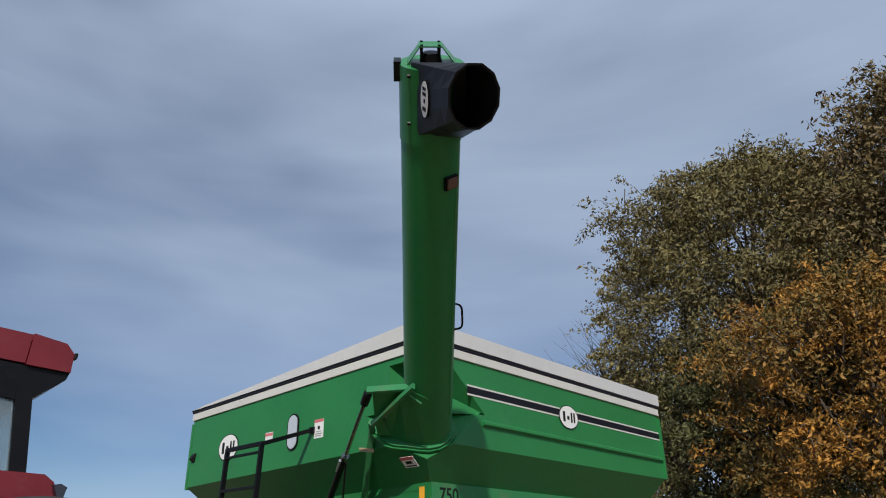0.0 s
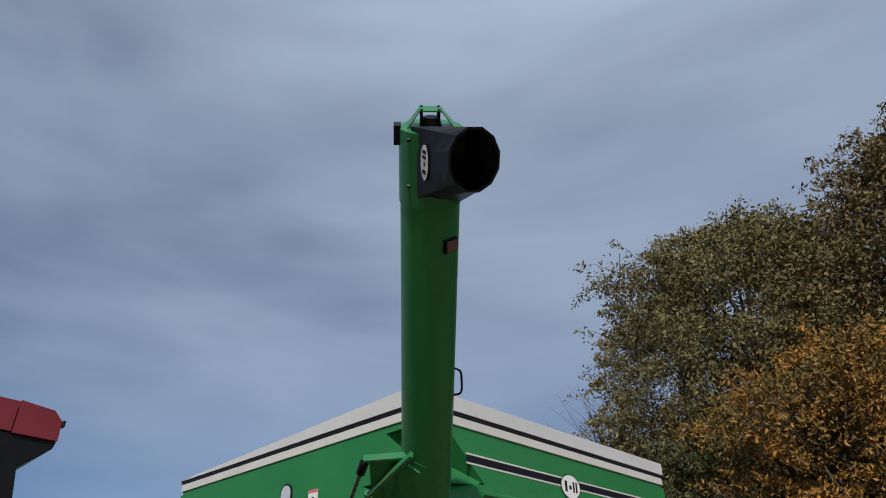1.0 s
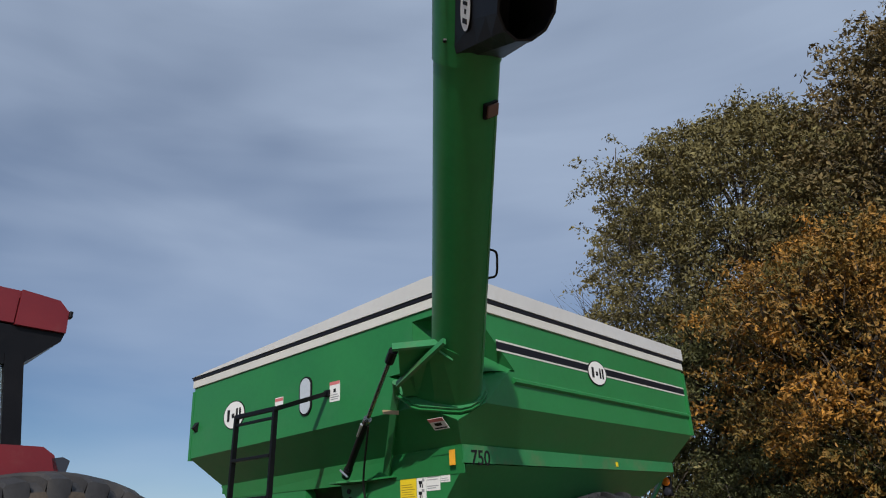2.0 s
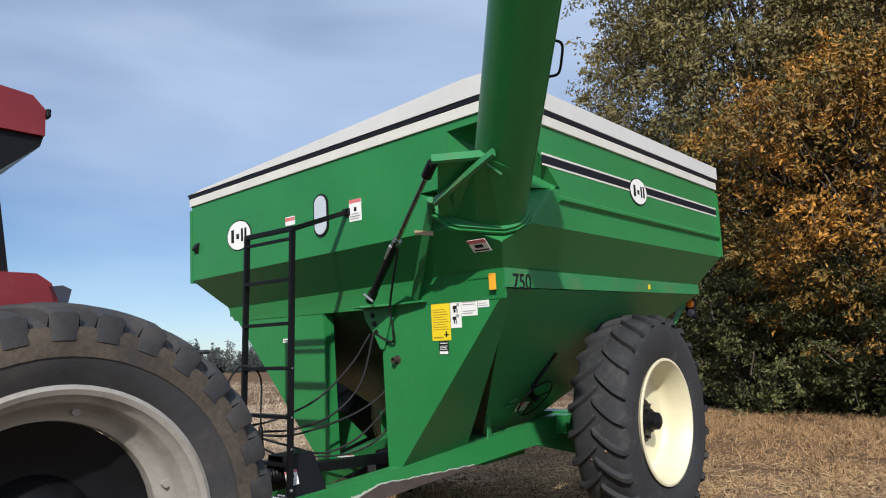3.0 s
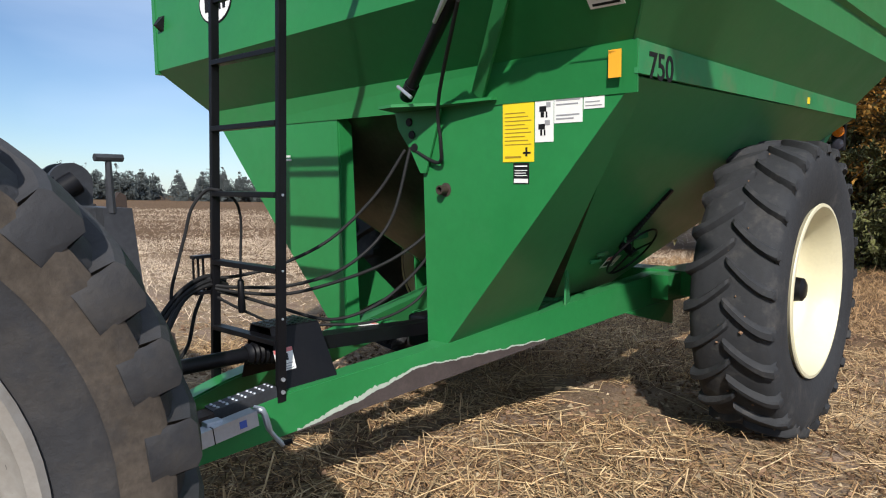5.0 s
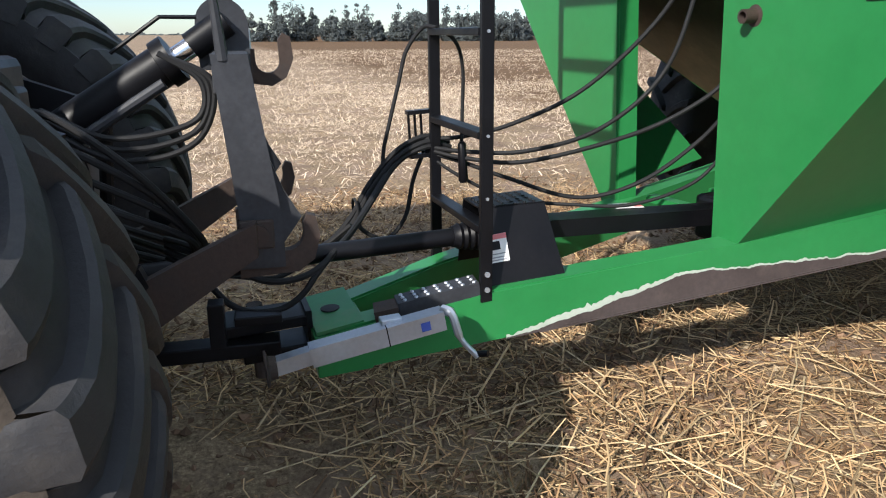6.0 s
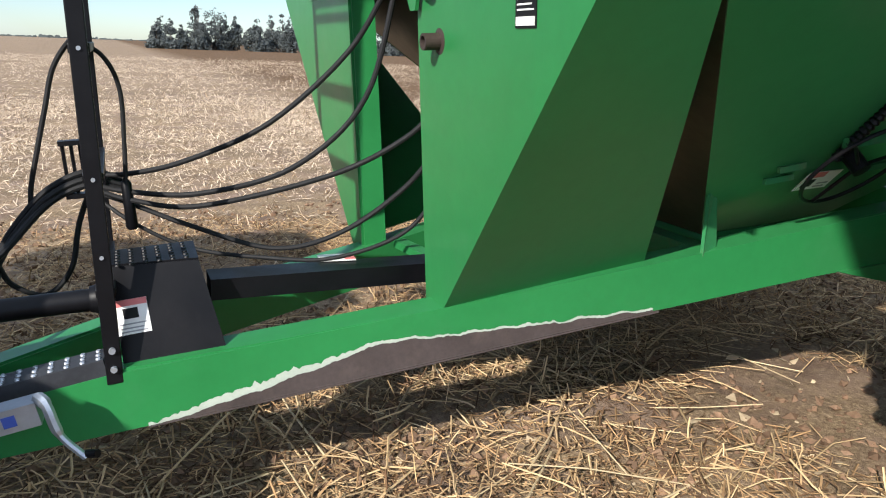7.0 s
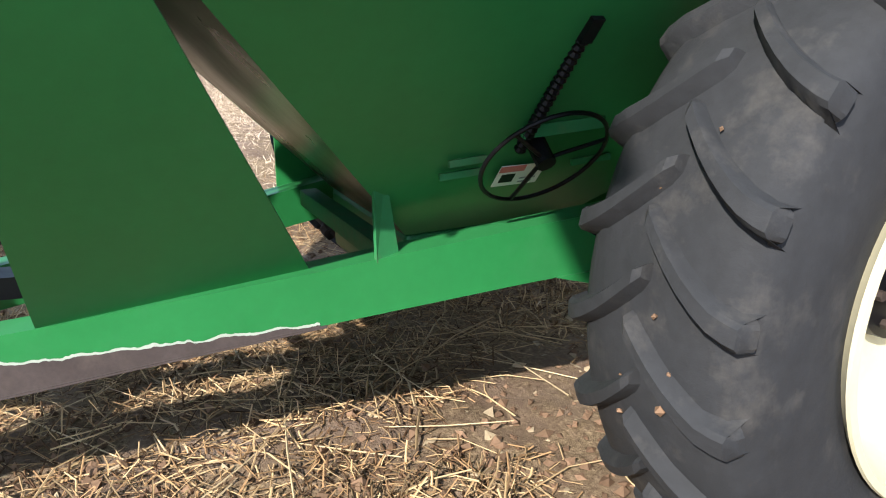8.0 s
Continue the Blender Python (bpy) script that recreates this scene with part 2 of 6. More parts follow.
def sweep(bm, pts, r, sides=8, caps=True):
    """A tube of radius r (or one radius for each point) along pts."""
    pts = [Vector(p) for p in pts]
    rs = r if isinstance(r, (list, tuple)) else [r] * len(pts)
    rings, prev = [], None
    for i, p in enumerate(pts):
        d = (pts[min(i + 1, len(pts) - 1)] - pts[max(i - 1, 0)]).normalized()
        if prev is None:
            s = d.orthogonal().normalized()
        else:
            s = (prev - d * prev.dot(d)).normalized()
        prev = s
        u = d.cross(s)
        rings.append([bm.verts.new(p + (s * math.cos(a) + u * math.sin(a)) * rs[i]) for a in (math.tau * k / sides for k in range(sides))])
    for p, q in zip(rings, rings[1:]):
        for k in range(sides):
            bm.faces.new((p[k], p[(k + 1) % sides], q[(k + 1) % sides], q[k]))
    if caps:
        bm.faces.new(rings[0][::-1])
        bm.faces.new(rings[-1])
    return bm


def curve(pts, steps=8):
    """Points of a smooth line through pts."""
    pts = [Vector(p) for p in pts]
    ext = [pts[0] * 2 - pts[1]] + pts + [pts[-1] * 2 - pts[-2]]
    out = []
    for i in range(1, len(ext) - 2):
        p0, p1, p2, p3 = ext[i - 1:i + 3]
        for k in range(steps):
            t = k / steps
            out.append(0.5 * ((2 * p1) + (p2 - p0) * t + (2 * p0 - 5 * p1 + 4 * p2 - p3) * t * t + (3 * p1 - p0 - 3 * p2 + p3) * t ** 3))
    out.append(pts[-1])
    return out


def lathe(bm, profile, sides=48, closed=False):
    """Turns (x, radius) pairs about the x axis."""
    rings = [[bm.verts.new((x, r * math.cos(a), r * math.sin(a))) for a in (math.tau * k / sides for k in range(sides))] for x, r in profile]
    pairs = list(zip(rings, rings[1:])) + ([(rings[-1], rings[0])] if closed else [])
    for p, q in pairs:
        for k in range(sides):
            bm.faces.new((p[k], p[(k + 1) % sides], q[(k + 1) % sides], q[k]))
    if not closed:
        if profile[0][1] > 1e-4:
            bm.faces.new(rings[0][::-1])
        if profile[-1][1] > 1e-4:
            bm.faces.new(rings[-1])
    return bm


def thing(name, m, label, category, group="", kind=""):
    ob = new(name)
    ob.matrix_world = m
    ob.empty_display_size = 0.2
    return tagged(ob, label, category, group, kind)


def B():
    return bmesh.new()

# ---- ground ----
def ground_height(x, y):
    near = max(0.0, 1 - (abs(x + 6.5) + abs(y - 4.5)) / 40)
    return 0.022 * near * noise.noise(Vector((x * 1.1, y * 1.1, 0))) + 0.030 * near * noise.noise(Vector((x * 3.7, y * 3.7, 4))) + 0.016 * near * noise.noise(Vector((x * 11, y * 11, 7)))


def build_ground():
    bm = B()
    cols = [-2500, -900, -400, -200, -100, -60, -40, -28, -20] + [-12 + 0.06 * i for i in range(151)] + [-1, 3, 9, 16, 30, 60, 120, 300, 900, 2500]
    rows = [-2500, -900, -300, -120, -60, -30, -15, -8, -4] + [0 + 0.06 * i for i in range(167)] + [12, 15, 19, 25, 34, 50, 90, 200, 500, 1200, 2500]
    grid = [[bm.verts.new((x, y, ground_height(x, y) if abs(x) < 30 and abs(y) < 40 else 0)) for x in cols] for y in rows]
    for j in range(len(rows) - 1):
        for i in range(len(cols) - 1):
            bm.faces.new((grid[j][i], grid[j][i + 1], grid[j + 1][i + 1], grid[j + 1][i]))
    mat = bpy.data.materials.new("stubble field")
    mat.use_nodes = True
    n, l = mat.node_tree.nodes, mat.node_tree.links
    b = n["Principled BSDF"]
    b.inputs["Roughness"].default_value, b.inputs["Specular IOR Level"].default_value = 0.95, 0.1
    co = n.new("ShaderNodeTexCoord")
    def tex(sx, sy, sc, detail=8, r=0.65):
        mp = n.new("ShaderNodeMapping")
        mp.inputs["Scale"].default_value = (sx, sy, 1)
        l.new(co.outputs["Object"], mp.inputs["Vector"])
        t = n.new("ShaderNodeTexNoise")
        t.inputs["Scale"].default_value, t.inputs["Detail"].default_value, t.inputs["Roughness"].default_value = sc, detail, r
        l.new(mp.outputs["Vector"], t.inputs["Vector"])
        return t.outputs["Fac"]
    def ramp(v, stops):
        r = n.new("ShaderNodeValToRGB")
        e = r.color_ramp.elements
        e[0].position, e[0].color = stops[0][0], (*stops[0][1], 1)
        e[1].position, e[1].color = stops[-1][0], (*stops[-1][1], 1)
        for p, c in stops[1:-1]:
            k = e.new(p)
            k.color = (*c, 1)
        l.new(v, r.inputs["Fac"])
        return r.outputs["Color"]
    def mix(kind, f, a, c):
        m = n.new("ShaderNodeMix")
        m.data_type, m.blend_type = "RGBA", kind
        if isinstance(f, float):
            m.inputs["Factor"].default_value = f
        else:
            l.new(f, m.inputs["Factor"])
        l.new(a, m.inputs["A"])
        l.new(c, m.inputs["B"])
        return m.outputs["Result"]
    soil = ramp(tex(1, 1, 2.2), [(0.3, (0.13, 0.086, 0.060)), (0.52, (0.24, 0.172, 0.128)), (0.75, (0.36, 0.275, 0.215))])
    chaff = ramp(tex(1, 1, 42, 6, 0.8), [(0.35, (0.11, 0.074, 0.048)), (0.52, (0.27, 0.198, 0.125)), (0.70, (0.54, 0.415, 0.265))])
    cover = ramp(tex(1, 1, 1.6, 9, 0.75), [(0.40, (0, 0, 0)), (0.56, (1, 1, 1))])
    near_c = mix("MIX", cover, soil, chaff)
    rowsc = ramp(tex(2.0, 0.09, 0.9, 7, 0.7), [(0.32, (0.68, 0.66, 0.64)), (0.66, (1.28, 1.24, 1.19))])
    rows_c = mix("MULTIPLY", 0.8, near_c, rowsc)
    # the headland before the trees is browner, with weeds and trodden soil
    sep, edge = n.new("ShaderNodeSeparateXYZ"), n.new("ShaderNodeMapRange")
    l.new(co.outputs["Object"], sep.inputs["Vector"])
    edge.inputs["From Min"].default_value, edge.inputs["From Max"].default_value = 7.0, 10.5
    l.new(sep.outputs["Y"], edge.inputs["Value"])
    brown = n.new("ShaderNodeRGB")
    brown.outputs[0].default_value = (0.52, 0.44, 0.36, 1)
    l.new(mix("MULTIPLY", edge.outputs["Result"], rows_c, brown.outputs[0]), b.inputs["Base Color"])
    bp = n.new("ShaderNodeBump")
    bp.inputs["Strength"].default_value, bp.inputs["Distance"].default_value = 0.7, 0.03
    l.new(tex(1, 1, 16, 10, 0.75), bp.inputs["Height"])
    l.new(bp.outputs["Normal"], b.inputs["Normal"])
    return tagged(part("ground", bm, mat, smooth=True), "harvested field of bare brown soil and pale stubble", "ground", kind="structure")


build_ground()


def bare(x, y):
    """Low where the soil lies open between the straw."""
    if x < -11 or y > 12.1:
        return 1.0
    return noise.noise(Vector((x * 0.75, y * 0.75, 50))) + 0.45 * noise.noise(Vector((x * 2.4, y * 2.4, 51)))


def straws(name, count, area, length, width, mat, lie, label, seed, clump=None, bends=True, curl=0.08):
    """Loose pieces of straw over an area (x0, x1, y0, y1), each a thin four-sided stick."""
    margin = 1.6 if area[1] - area[0] < 9 else 0.22 * min(area[1] - area[0], area[3] - area[2])
    rnd = random.Random(seed)
    verts, faces = [], []
    x0, x1, y0, y1 = area
    made = 0
    while made < count:
        x, y = rnd.uniform(x0, x1), rnd.uniform(y0, y1)
        if clump and noise.noise(Vector((x * clump, y * clump, seed))) + 0.55 * noise.noise(Vector((x * clump * 3, y * clump * 3, seed))) < rnd.uniform(-0.75, 0.35):
            continue
        if min(x - x0, x1 - x, y - y0, y1 - y) < rnd.uniform(0, margin):
            continue
        if bare(x, y) < rnd.uniform(-0.42, 0.02):
            continue
        made += 1
        ln = rnd.uniform(*length) * rnd.uniform(0.6, 1)
        a, tilt = rnd.uniform(0, math.tau), rnd.gauss(0, lie)
        if abs(tilt) > 1.4:
            tilt = 1.4
        d = Vector((math.cos(a) * math.cos(tilt), math.sin(a) * math.cos(tilt), abs(math.sin(tilt))))
        z = ground_height(x, y) + rnd.uniform(0.002, 0.018)
        p = Vector((x, y, z))
        s = d.cross(Vector((0, 0, 1))).normalized() * (rnd.uniform(*width) / 2)
        u = s.cross(d).normalized() * s.length * 0.7
        bend = Vector((rnd.uniform(-1, 1), rnd.uniform(-1, 1), rnd.uniform(0, 0.4))) * ln * curl
        k = len(verts)
        for q in ((p, p + d * ln * 0.5 + bend, p + d * ln) if bends else (p, p + d * ln)):
            verts += [q - s, q + u, q + s]
        for r in ((0, 3) if bends else (0,)):
            faces += [(k + r, k + r + 1, k + r + 4, k + r + 3), (k + r + 1, k + r + 2, k + r + 5, k + r + 4)]
    me = bpy.data.meshes.new(name)
    me.from_pydata([tuple(v) for v in verts], [], faces)
    me.materials.append(mat)
    return tagged(new(name, me), label, "straw", kind="stuff")


NEAR = (-10.9, -2.6, 0.4, 12.0)
straws("straw_litter", 12000, NEAR, (0.02, 0.12), (0.002, 0.006), STRAW, 0.22, "loose pale straw scattered over the soil", 3, clump=1.0)
straws("straw_heaps", 3300, NEAR, (0.08, 0.26), (0.004, 0.008), STRAW, 0.20, "tangled heaps of golden straw on the soil", 4, clump=1.5, curl=0.16)
straws("tan_straw", 11000, NEAR, (0.04, 0.20), (0.003, 0.007), STRAWM, 0.25, "tan tangled straw among the pale stalks", 14, clump=1.4, curl=0.18)
straws("straw_stalks", 700, (-9.5, -3.6, 1.2, 10), (0.20, 0.60), (0.005, 0.011), STRAW, 0.10, "long pale stalk pieces lying on the soil", 5, clump=0.7, curl=0.14)
straws("long_stalks", 70, (-8.2, -4.2, 0.6, 7.2), (0.45, 0.95), (0.006, 0.010), PALESTALK, 0.06, "long pale stalks lying over the litter", 6, curl=0.06)
straws("old_straw", 29000, NEAR, (0.02, 0.13), (0.002, 0.009), STRAWD, 0.35, "dull brown chaff and old straw on the soil", 7, clump=1.1, bends=False)
# dark pieces among the litter, painted shade for the gaps under the straw
straws("dark_straw", 25000, NEAR, (0.02, 0.12), (0.003, 0.009), STRAWK, 0.35, "dark straw in the soil, toned as shade between the stalks", 8, clump=1.3, bends=False)
straws("stubble", 2600, (-10, -3.4, 1.5, 11), (0.05, 0.15), (0.004, 0.009), STRAW, 0.9, "short standing stubble stalks in the soil", 9, clump=0.8)
straws("outer_straw", 16000, (-13, 3, -5, 15), (0.03, 0.14), (0.003, 0.008), STRAWD, 0.3, "sparse brown straw over the open soil", 12, bends=False)
straws("field_stubble", 64000, (-26, -9.5, -4, 24), (0.04, 0.13), (0.004, 0.011), FIELDSTRAW, 0.5, "pale stubble and straw over the open field", 11, clump=0.35, bends=False)
straws("far_stubble", 34000, (-75, -14, -22, 44), (0.07, 0.22), (0.008, 0.022), FIELDSTRAW, 0.5, "bleached stubble far over the open field", 15, clump=0.25, bends=False)
straws("headland_straw", 34000, (-13, 2, 9, 22), (0.06, 0.24), (0.005, 0.013), STRAWD, 0.55, "dry straw and weeds before the trees", 13, clump=0.5, bends=False)


def lumps(name, count, area, size, mat, label, seed, flat=0.6, clump=0.9):
    """Small uneven clods, or flat husks, each a squashed eight-sided lump."""
    rnd = random.Random(seed)
    verts, faces = [], []
    made = 0
    while made < count:
        x, y = rnd.uniform(area[0], area[1]), rnd.uniform(area[2], area[3])
        if noise.noise(Vector((x * clump, y * clump, seed))) < rnd.uniform(-0.6, 0.4):
            continue
        made += 1
        s = rnd.uniform(*size) * rnd.uniform(0.5, 1)
        turn = Euler((rnd.gauss(0, 0.5), rnd.gauss(0, 0.5), rnd.uniform(0, 6.3))).to_matrix()
        c = Vector((x, y, ground_height(x, y) + s * flat * 0.25))
        k = len(verts)
        for v in ((1, 0, 0), (0, 0.7, 0), (-1, 0, 0), (0, -0.7, 0), (0.1, 0.1, flat), (0, 0, -flat)):
            verts.append(tuple(c + turn @ (Vector(v) * s * rnd.uniform(0.7, 1.25))))
        for i in range(4):
            faces.append((k + i, k + (i + 1) % 4, k + 4))
            faces.append((k + (i + 1) % 4, k + i, k + 5))
    me = bpy.data.meshes.new(name)
    me.from_pydata(verts, [], faces)
    me.materials.append(mat)
    return tagged(new(name, me), label, "soil", kind="stuff")


lumps("soil_clods", 15000, NEAR, (0.008, 0.045), CLOD, "small brown clods of dry soil", 31)
lumps("husk_flakes", 3400, NEAR, (0.010, 0.045), HUSK, "pale torn husk flakes on the soil", 33, flat=0.12)


# ---- trees ----
def leaf_mesh(name, p, size, mat, parent, rng, droop=0.3):
    """One small folded leaf at every row of p, joined in one mesh."""
    count = len(p)
    a = rng.normal(size=(count, 3))
    a[:, 2] -= droop
    a /= np.linalg.norm(a, axis=1)[:, None]
    b = np.cross(a, rng.normal(size=(count, 3)))
    b /= np.linalg.norm(b, axis=1)[:, None]
    s = size * rng.uniform(0.55, 1.3, count)[:, None]
    up = np.cross(a, b) * s * 0.22
    v = np.stack([p - a * s, p + b * s * 0.42 + up, p + a * s, p - b * s * 0.42 + up], 1).reshape(-1, 3)
    me = bpy.data.meshes.new(name)
    me.vertices.add(len(v))
    me.vertices.foreach_set("co", v.astype(np.float32).ravel())
    base = np.arange(count) * 4
    tri = np.stack([base, base + 1, base + 2, base, base + 2, base + 3], 1).ravel()
    me.loops.add(len(tri))
    me.loops.foreach_set("vertex_index", tri.astype(np.int32))
    me.polygons.add(count * 2)
    me.polygons.foreach_set("loop_start", np.arange(0, len(tri), 3).astype(np.int32))
    me.update(calc_edges=True)
    me.validate()
    me.materials.append(mat)
    ob = new(name, me)
    ob.parent = parent
    return ob


def leaf_cloud(name, centres, count, size, mat, parent, seed):
    """Leaves about a list of (centre, radius) clumps."""
    rng = np.random.default_rng(seed)
    c = np.array([list(p) for p, r in centres])
    r = np.array([q for p, q in centres])
    w = r ** 2
    idx = rng.choice(len(c), size=count, p=w / w.sum())
    d = rng.normal(size=(count, 3))
    d /= np.linalg.norm(d, axis=1)[:, None]
    rad = rng.uniform(0.35, 1.0, count) ** 0.6
    return leaf_mesh(name, c[idx] + d * (r[idx] * rad)[:, None] * np.array([1, 1, 0.8]), size, mat, parent, rng)


def build_tree(x, y, height, spread, trunk_r, mat, label, seed, leaves=30000, leaf=0.085, low=0.15, wide=0.62, shoots=1200, shoot=1.5, droop=0.25, lump=0.3):
    """A trunk with limbs and, towards the outside, leafy shoots; wide is the height of the broadest part."""
    rnd = random.Random(seed)
    rng = np.random.default_rng(seed)
    root = thing("tree", pose(x, y, 0), label, "tree", "trees beside the field")
    bend = Vector((rnd.uniform(-.4, .4), rnd.uniform(-.4, .4), 0))
    spine = curve([(0, 0, -0.1), bend + Vector((0, 0, height * 0.33)), bend * 0.4 + Vector((0, 0, height * 0.62)), Vector((0, 0, height * 0.9))], 6)
    part("trunk", sweep(B(), spine, [trunk_r * (1 - 0.92 * i / (len(spine) - 1)) for i in range(len(spine))], 10), BARK, root, smooth=True)
    def reach(h, a):
        f = (h - low) / (wide - low) if h < wide else (1 - h) / (1 - wide)
        r = spread * (0.45 + 0.55 * math.sqrt(max(0, min(1, f)))) if h < wide else spread * math.sqrt(max(0.0, 1 - (1 - f) ** 2.2))
        return r * (1 + lump * 1.6 * noise.noise(Vector((math.cos(a) * 1.7, math.sin(a) * 1.7, h * 4.5 + seed))) + lump * noise.noise(Vector((math.cos(a) * 4, math.sin(a) * 4, h * 10 + seed))))
    bm = B()
    for k in range(34):
        h, a = low + (0.97 - low) * ((k + rnd.random()) / 34), k * 2.4 + rnd.uniform(-.3, .3)
        start = spine[min(len(spine) - 1, int(max(0.05, h - 0.2) / 0.9 * (len(spine) - 1)))]
        end = Vector((math.cos(a), math.sin(a), 0)) * reach(h, a) * 0.72 + Vector((0, 0, h * height))
        line = curve([start, start.lerp(end, 0.5) + Vector((0, 0, height * 0.03)), end], 5)
        sweep(bm, line, [max(0.012, trunk_r * 0.34 * (1 - 0.93 * i / (len(line) - 1))) for i in range(len(line))], 5)
    part("branching", bm, BARK, root, smooth=True)
    verts, faces, rows = [], [], []
    per = max(1, leaves // shoots)
    for k in range(shoots):
        h, a = low + (1 - low) * rnd.random() ** 0.8, rnd.uniform(0, math.tau)
        f = rnd.uniform(0.10, 1.0) ** 0.45
        out = Vector((math.cos(a), math.sin(a), 0))
        p = out * reach(h, a) * f + Vector((0, 0, h * height - 0.06 * height * f * f))
        d = (out * rnd.uniform(0.5, 1.1) + Vector((rnd.gauss(0, .45), rnd.gauss(0, .45), rnd.gauss(0.45 if h > wide else 0.1, 0.35)))).normalized()
        ln = shoot * rnd.uniform(0.5, 1.15)
        tip = p + d * ln - Vector((0, 0, droop * ln * rnd.uniform(0.2, 1.4)))
        mid = (p + tip) / 2 + Vector((0, 0, ln * 0.10))
        q = len(verts)
        for c, r in ((p - d * ln * 0.5, 0.022), (mid, 0.012), (tip, 0.004)):
            verts += [tuple(c + Vector((r, 0, 0))), tuple(c + Vector((-r * .5, r * .87, 0))), tuple(c + Vector((-r * .5, -r * .87, 0)))]
        for o in (0, 3):
            faces += [(q + o + i, q + o + (i + 1) % 3, q + o + 3 + (i + 1) % 3, q + o + 3 + i) for i in range(3)]
        n = max(1, int(per * rnd.uniform(0.4, 1.6)))
        t = rng.uniform(0, 1.0, n)[:, None]
        line = (1 - t) ** 2 * np.array(p) + 2 * t * (1 - t) * np.array(mid) + t * t * np.array(tip)
        rows.append(line + rng.normal(size=(n, 3)) * (0.17 * shoot * (1.1 - 0.8 * t)) * np.array([1, 1, 0.75]))
    me = bpy.data.meshes.new("brushwood")
    me.from_pydata(verts, [], faces)
    me.materials.append(BARK)
    tw = new("brushwood", me)
    tw.parent = root
    leaf_mesh("crown", np.concatenate(rows), leaf, mat, root, rng)
    return root


TALL = "tall broad tree with thinning brown and green autumn leaves"
SHRUB = "dense olive green shrub at the foot of the trees"
build_tree(-1.9, 29.5, 20.5, 7.4, 0.48, LEAF, TALL, 21, 135000, 0.11, wide=0.6, shoots=2300, shoot=2.0)
build_tree(-10.4, 28.0, 18.4, 6.6, 0.36, LEAFB, "rounded brown green tree with drooping outer twigs", 22, 170000, 0.092, low=0.10, wide=0.70, shoots=2600, shoot=1.8, droop=0.5)
build_tree(6.5, 26.0, 22, 7.5, 0.40, LEAF, TALL, 23, 20000, 0.14, shoots=1000)
build_tree(-5.7, 21.3, 9.6, 4.1, 0.16, LEAFO, "low tree in bright orange autumn leaf beside the field", 24, 62000, 0.075, low=0.22, wide=0.62, shoots=1250, shoot=1.2)
build_tree(-10.2, 24.2, 9.5, 3.4, 0.16, LEAFG, SHRUB, 25, 60000, 0.08, low=0.02, wide=0.5, shoots=1100, shoot=1.2, droop=0.5)
build_tree(1.6, 21.5, 8.6, 4.2, 0.18, LEAFO, "low tree in bright orange autumn leaf beside the field", 26, 22000, 0.10, low=0.12, shoots=900, shoot=1.2)
build_tree(-8.3, 21.9, 4.2, 2.4, 0.12, LEAFG, SHRUB, 27, 42000, 0.065, low=0.01, wide=0.4, shoots=900, shoot=0.9)
build_tree(-4.6, 21.6, 3.8, 2.9, 0.12, LEAFG, SHRUB, 28, 42000, 0.065, low=0.01, wide=0.4, shoots=900, shoot=0.9)
build_tree(-1.2, 22.0, 4.6, 3.2, 0.12, LEAFG, SHRUB, 30, 40000, 0.07, low=0.01, wide=0.4, shoots=900, shoot=0.9)
build_tree(-16.0, 26.6, 10.4, 1.9, 0.10, LEAFG, "sparse grey shrub with bare twigs beside the trees", 29, 1500, 0.05, low=0.1, wide=0.85, shoots=900, shoot=2.0, droop=-0.6)


def build_far_trees():
    rnd = random.Random(41)
    bmats = []
    for k in range(110):
        t = k / 109
        x, y = -150 - 40 * t + rnd.uniform(-6, 6), 12 + 152 * t + rnd.uniform(-1.5, 1.5)
        if 0.47 < t < 0.50:
            continue
        h = rnd.uniform(4.2, 8.2) * (1.15 if t > 0.5 else 1.0)
        root = thing("conifer", pose(x, y, 0), "dark evergreen in a far windbreak across the field", "tree", "far windbreak")
        bm = B()
        sweep(bm, [(0, 0, -0.1), (0, 0, h * 0.9)], [0.14, 0.03], 5)
        part("trunk", bm, BARK, root)
        cs = []
        round_ = rnd.random() < 0.2
        for j in range(22):
            f = rnd.uniform(0.04, 1)
            rr = (1 - f) * h * 0.30 + 0.25 if not round_ else h * 0.34 * math.sin(math.pi * (0.12 + 0.85 * f))
            a = rnd.uniform(0, math.tau)
            cs.append(((math.cos(a) * rr * 0.7, math.sin(a) * rr * 0.7, f * h), max(0.35, rr * 0.75)))
        leaf_cloud("crown", cs, 1300, 0.30, CONIFER, root, 400 + k)


build_far_trees()

for px_, py_ in ((-185, 118), (-188, 22.5)):
    _pole = tagged(part("utility_pole", sweep(B(), [(0, 0, -0.2), (0, 0, 9.5)], [0.16, 0.11], 8), GREYWOOD, smooth=True), "far wooden utility pole beyond the windbreak", "pole", "utility poles")
    _pole.location = (px_, py_, 0)
    part("crossarm", bar(B(), (0, -1.1, 8.9), (0, 1.1, 8.9), 0.12, 0.14), GREYWOOD, _pole)
bm = B()
hedge = random.Random(5)
for k in range(420):
    x, y, w, h = -900 + hedge.uniform(-20, 20), -420 + k * 2.1 + hedge.uniform(-3, 3), hedge.uniform(3, 9), hedge.uniform(0.8, 2.4) * (1.5 if noise.noise(Vector((k * 0.05, 0, 0))) > 0.1 else 0.8)
    plate(bm, [(x, y, -0.5), (x, y + w, -0.5), (x, y + w * 0.8, h * 0.8), (x, y + w * 0.5, h), (x, y + w * 0.15, h * 0.7)], 3)
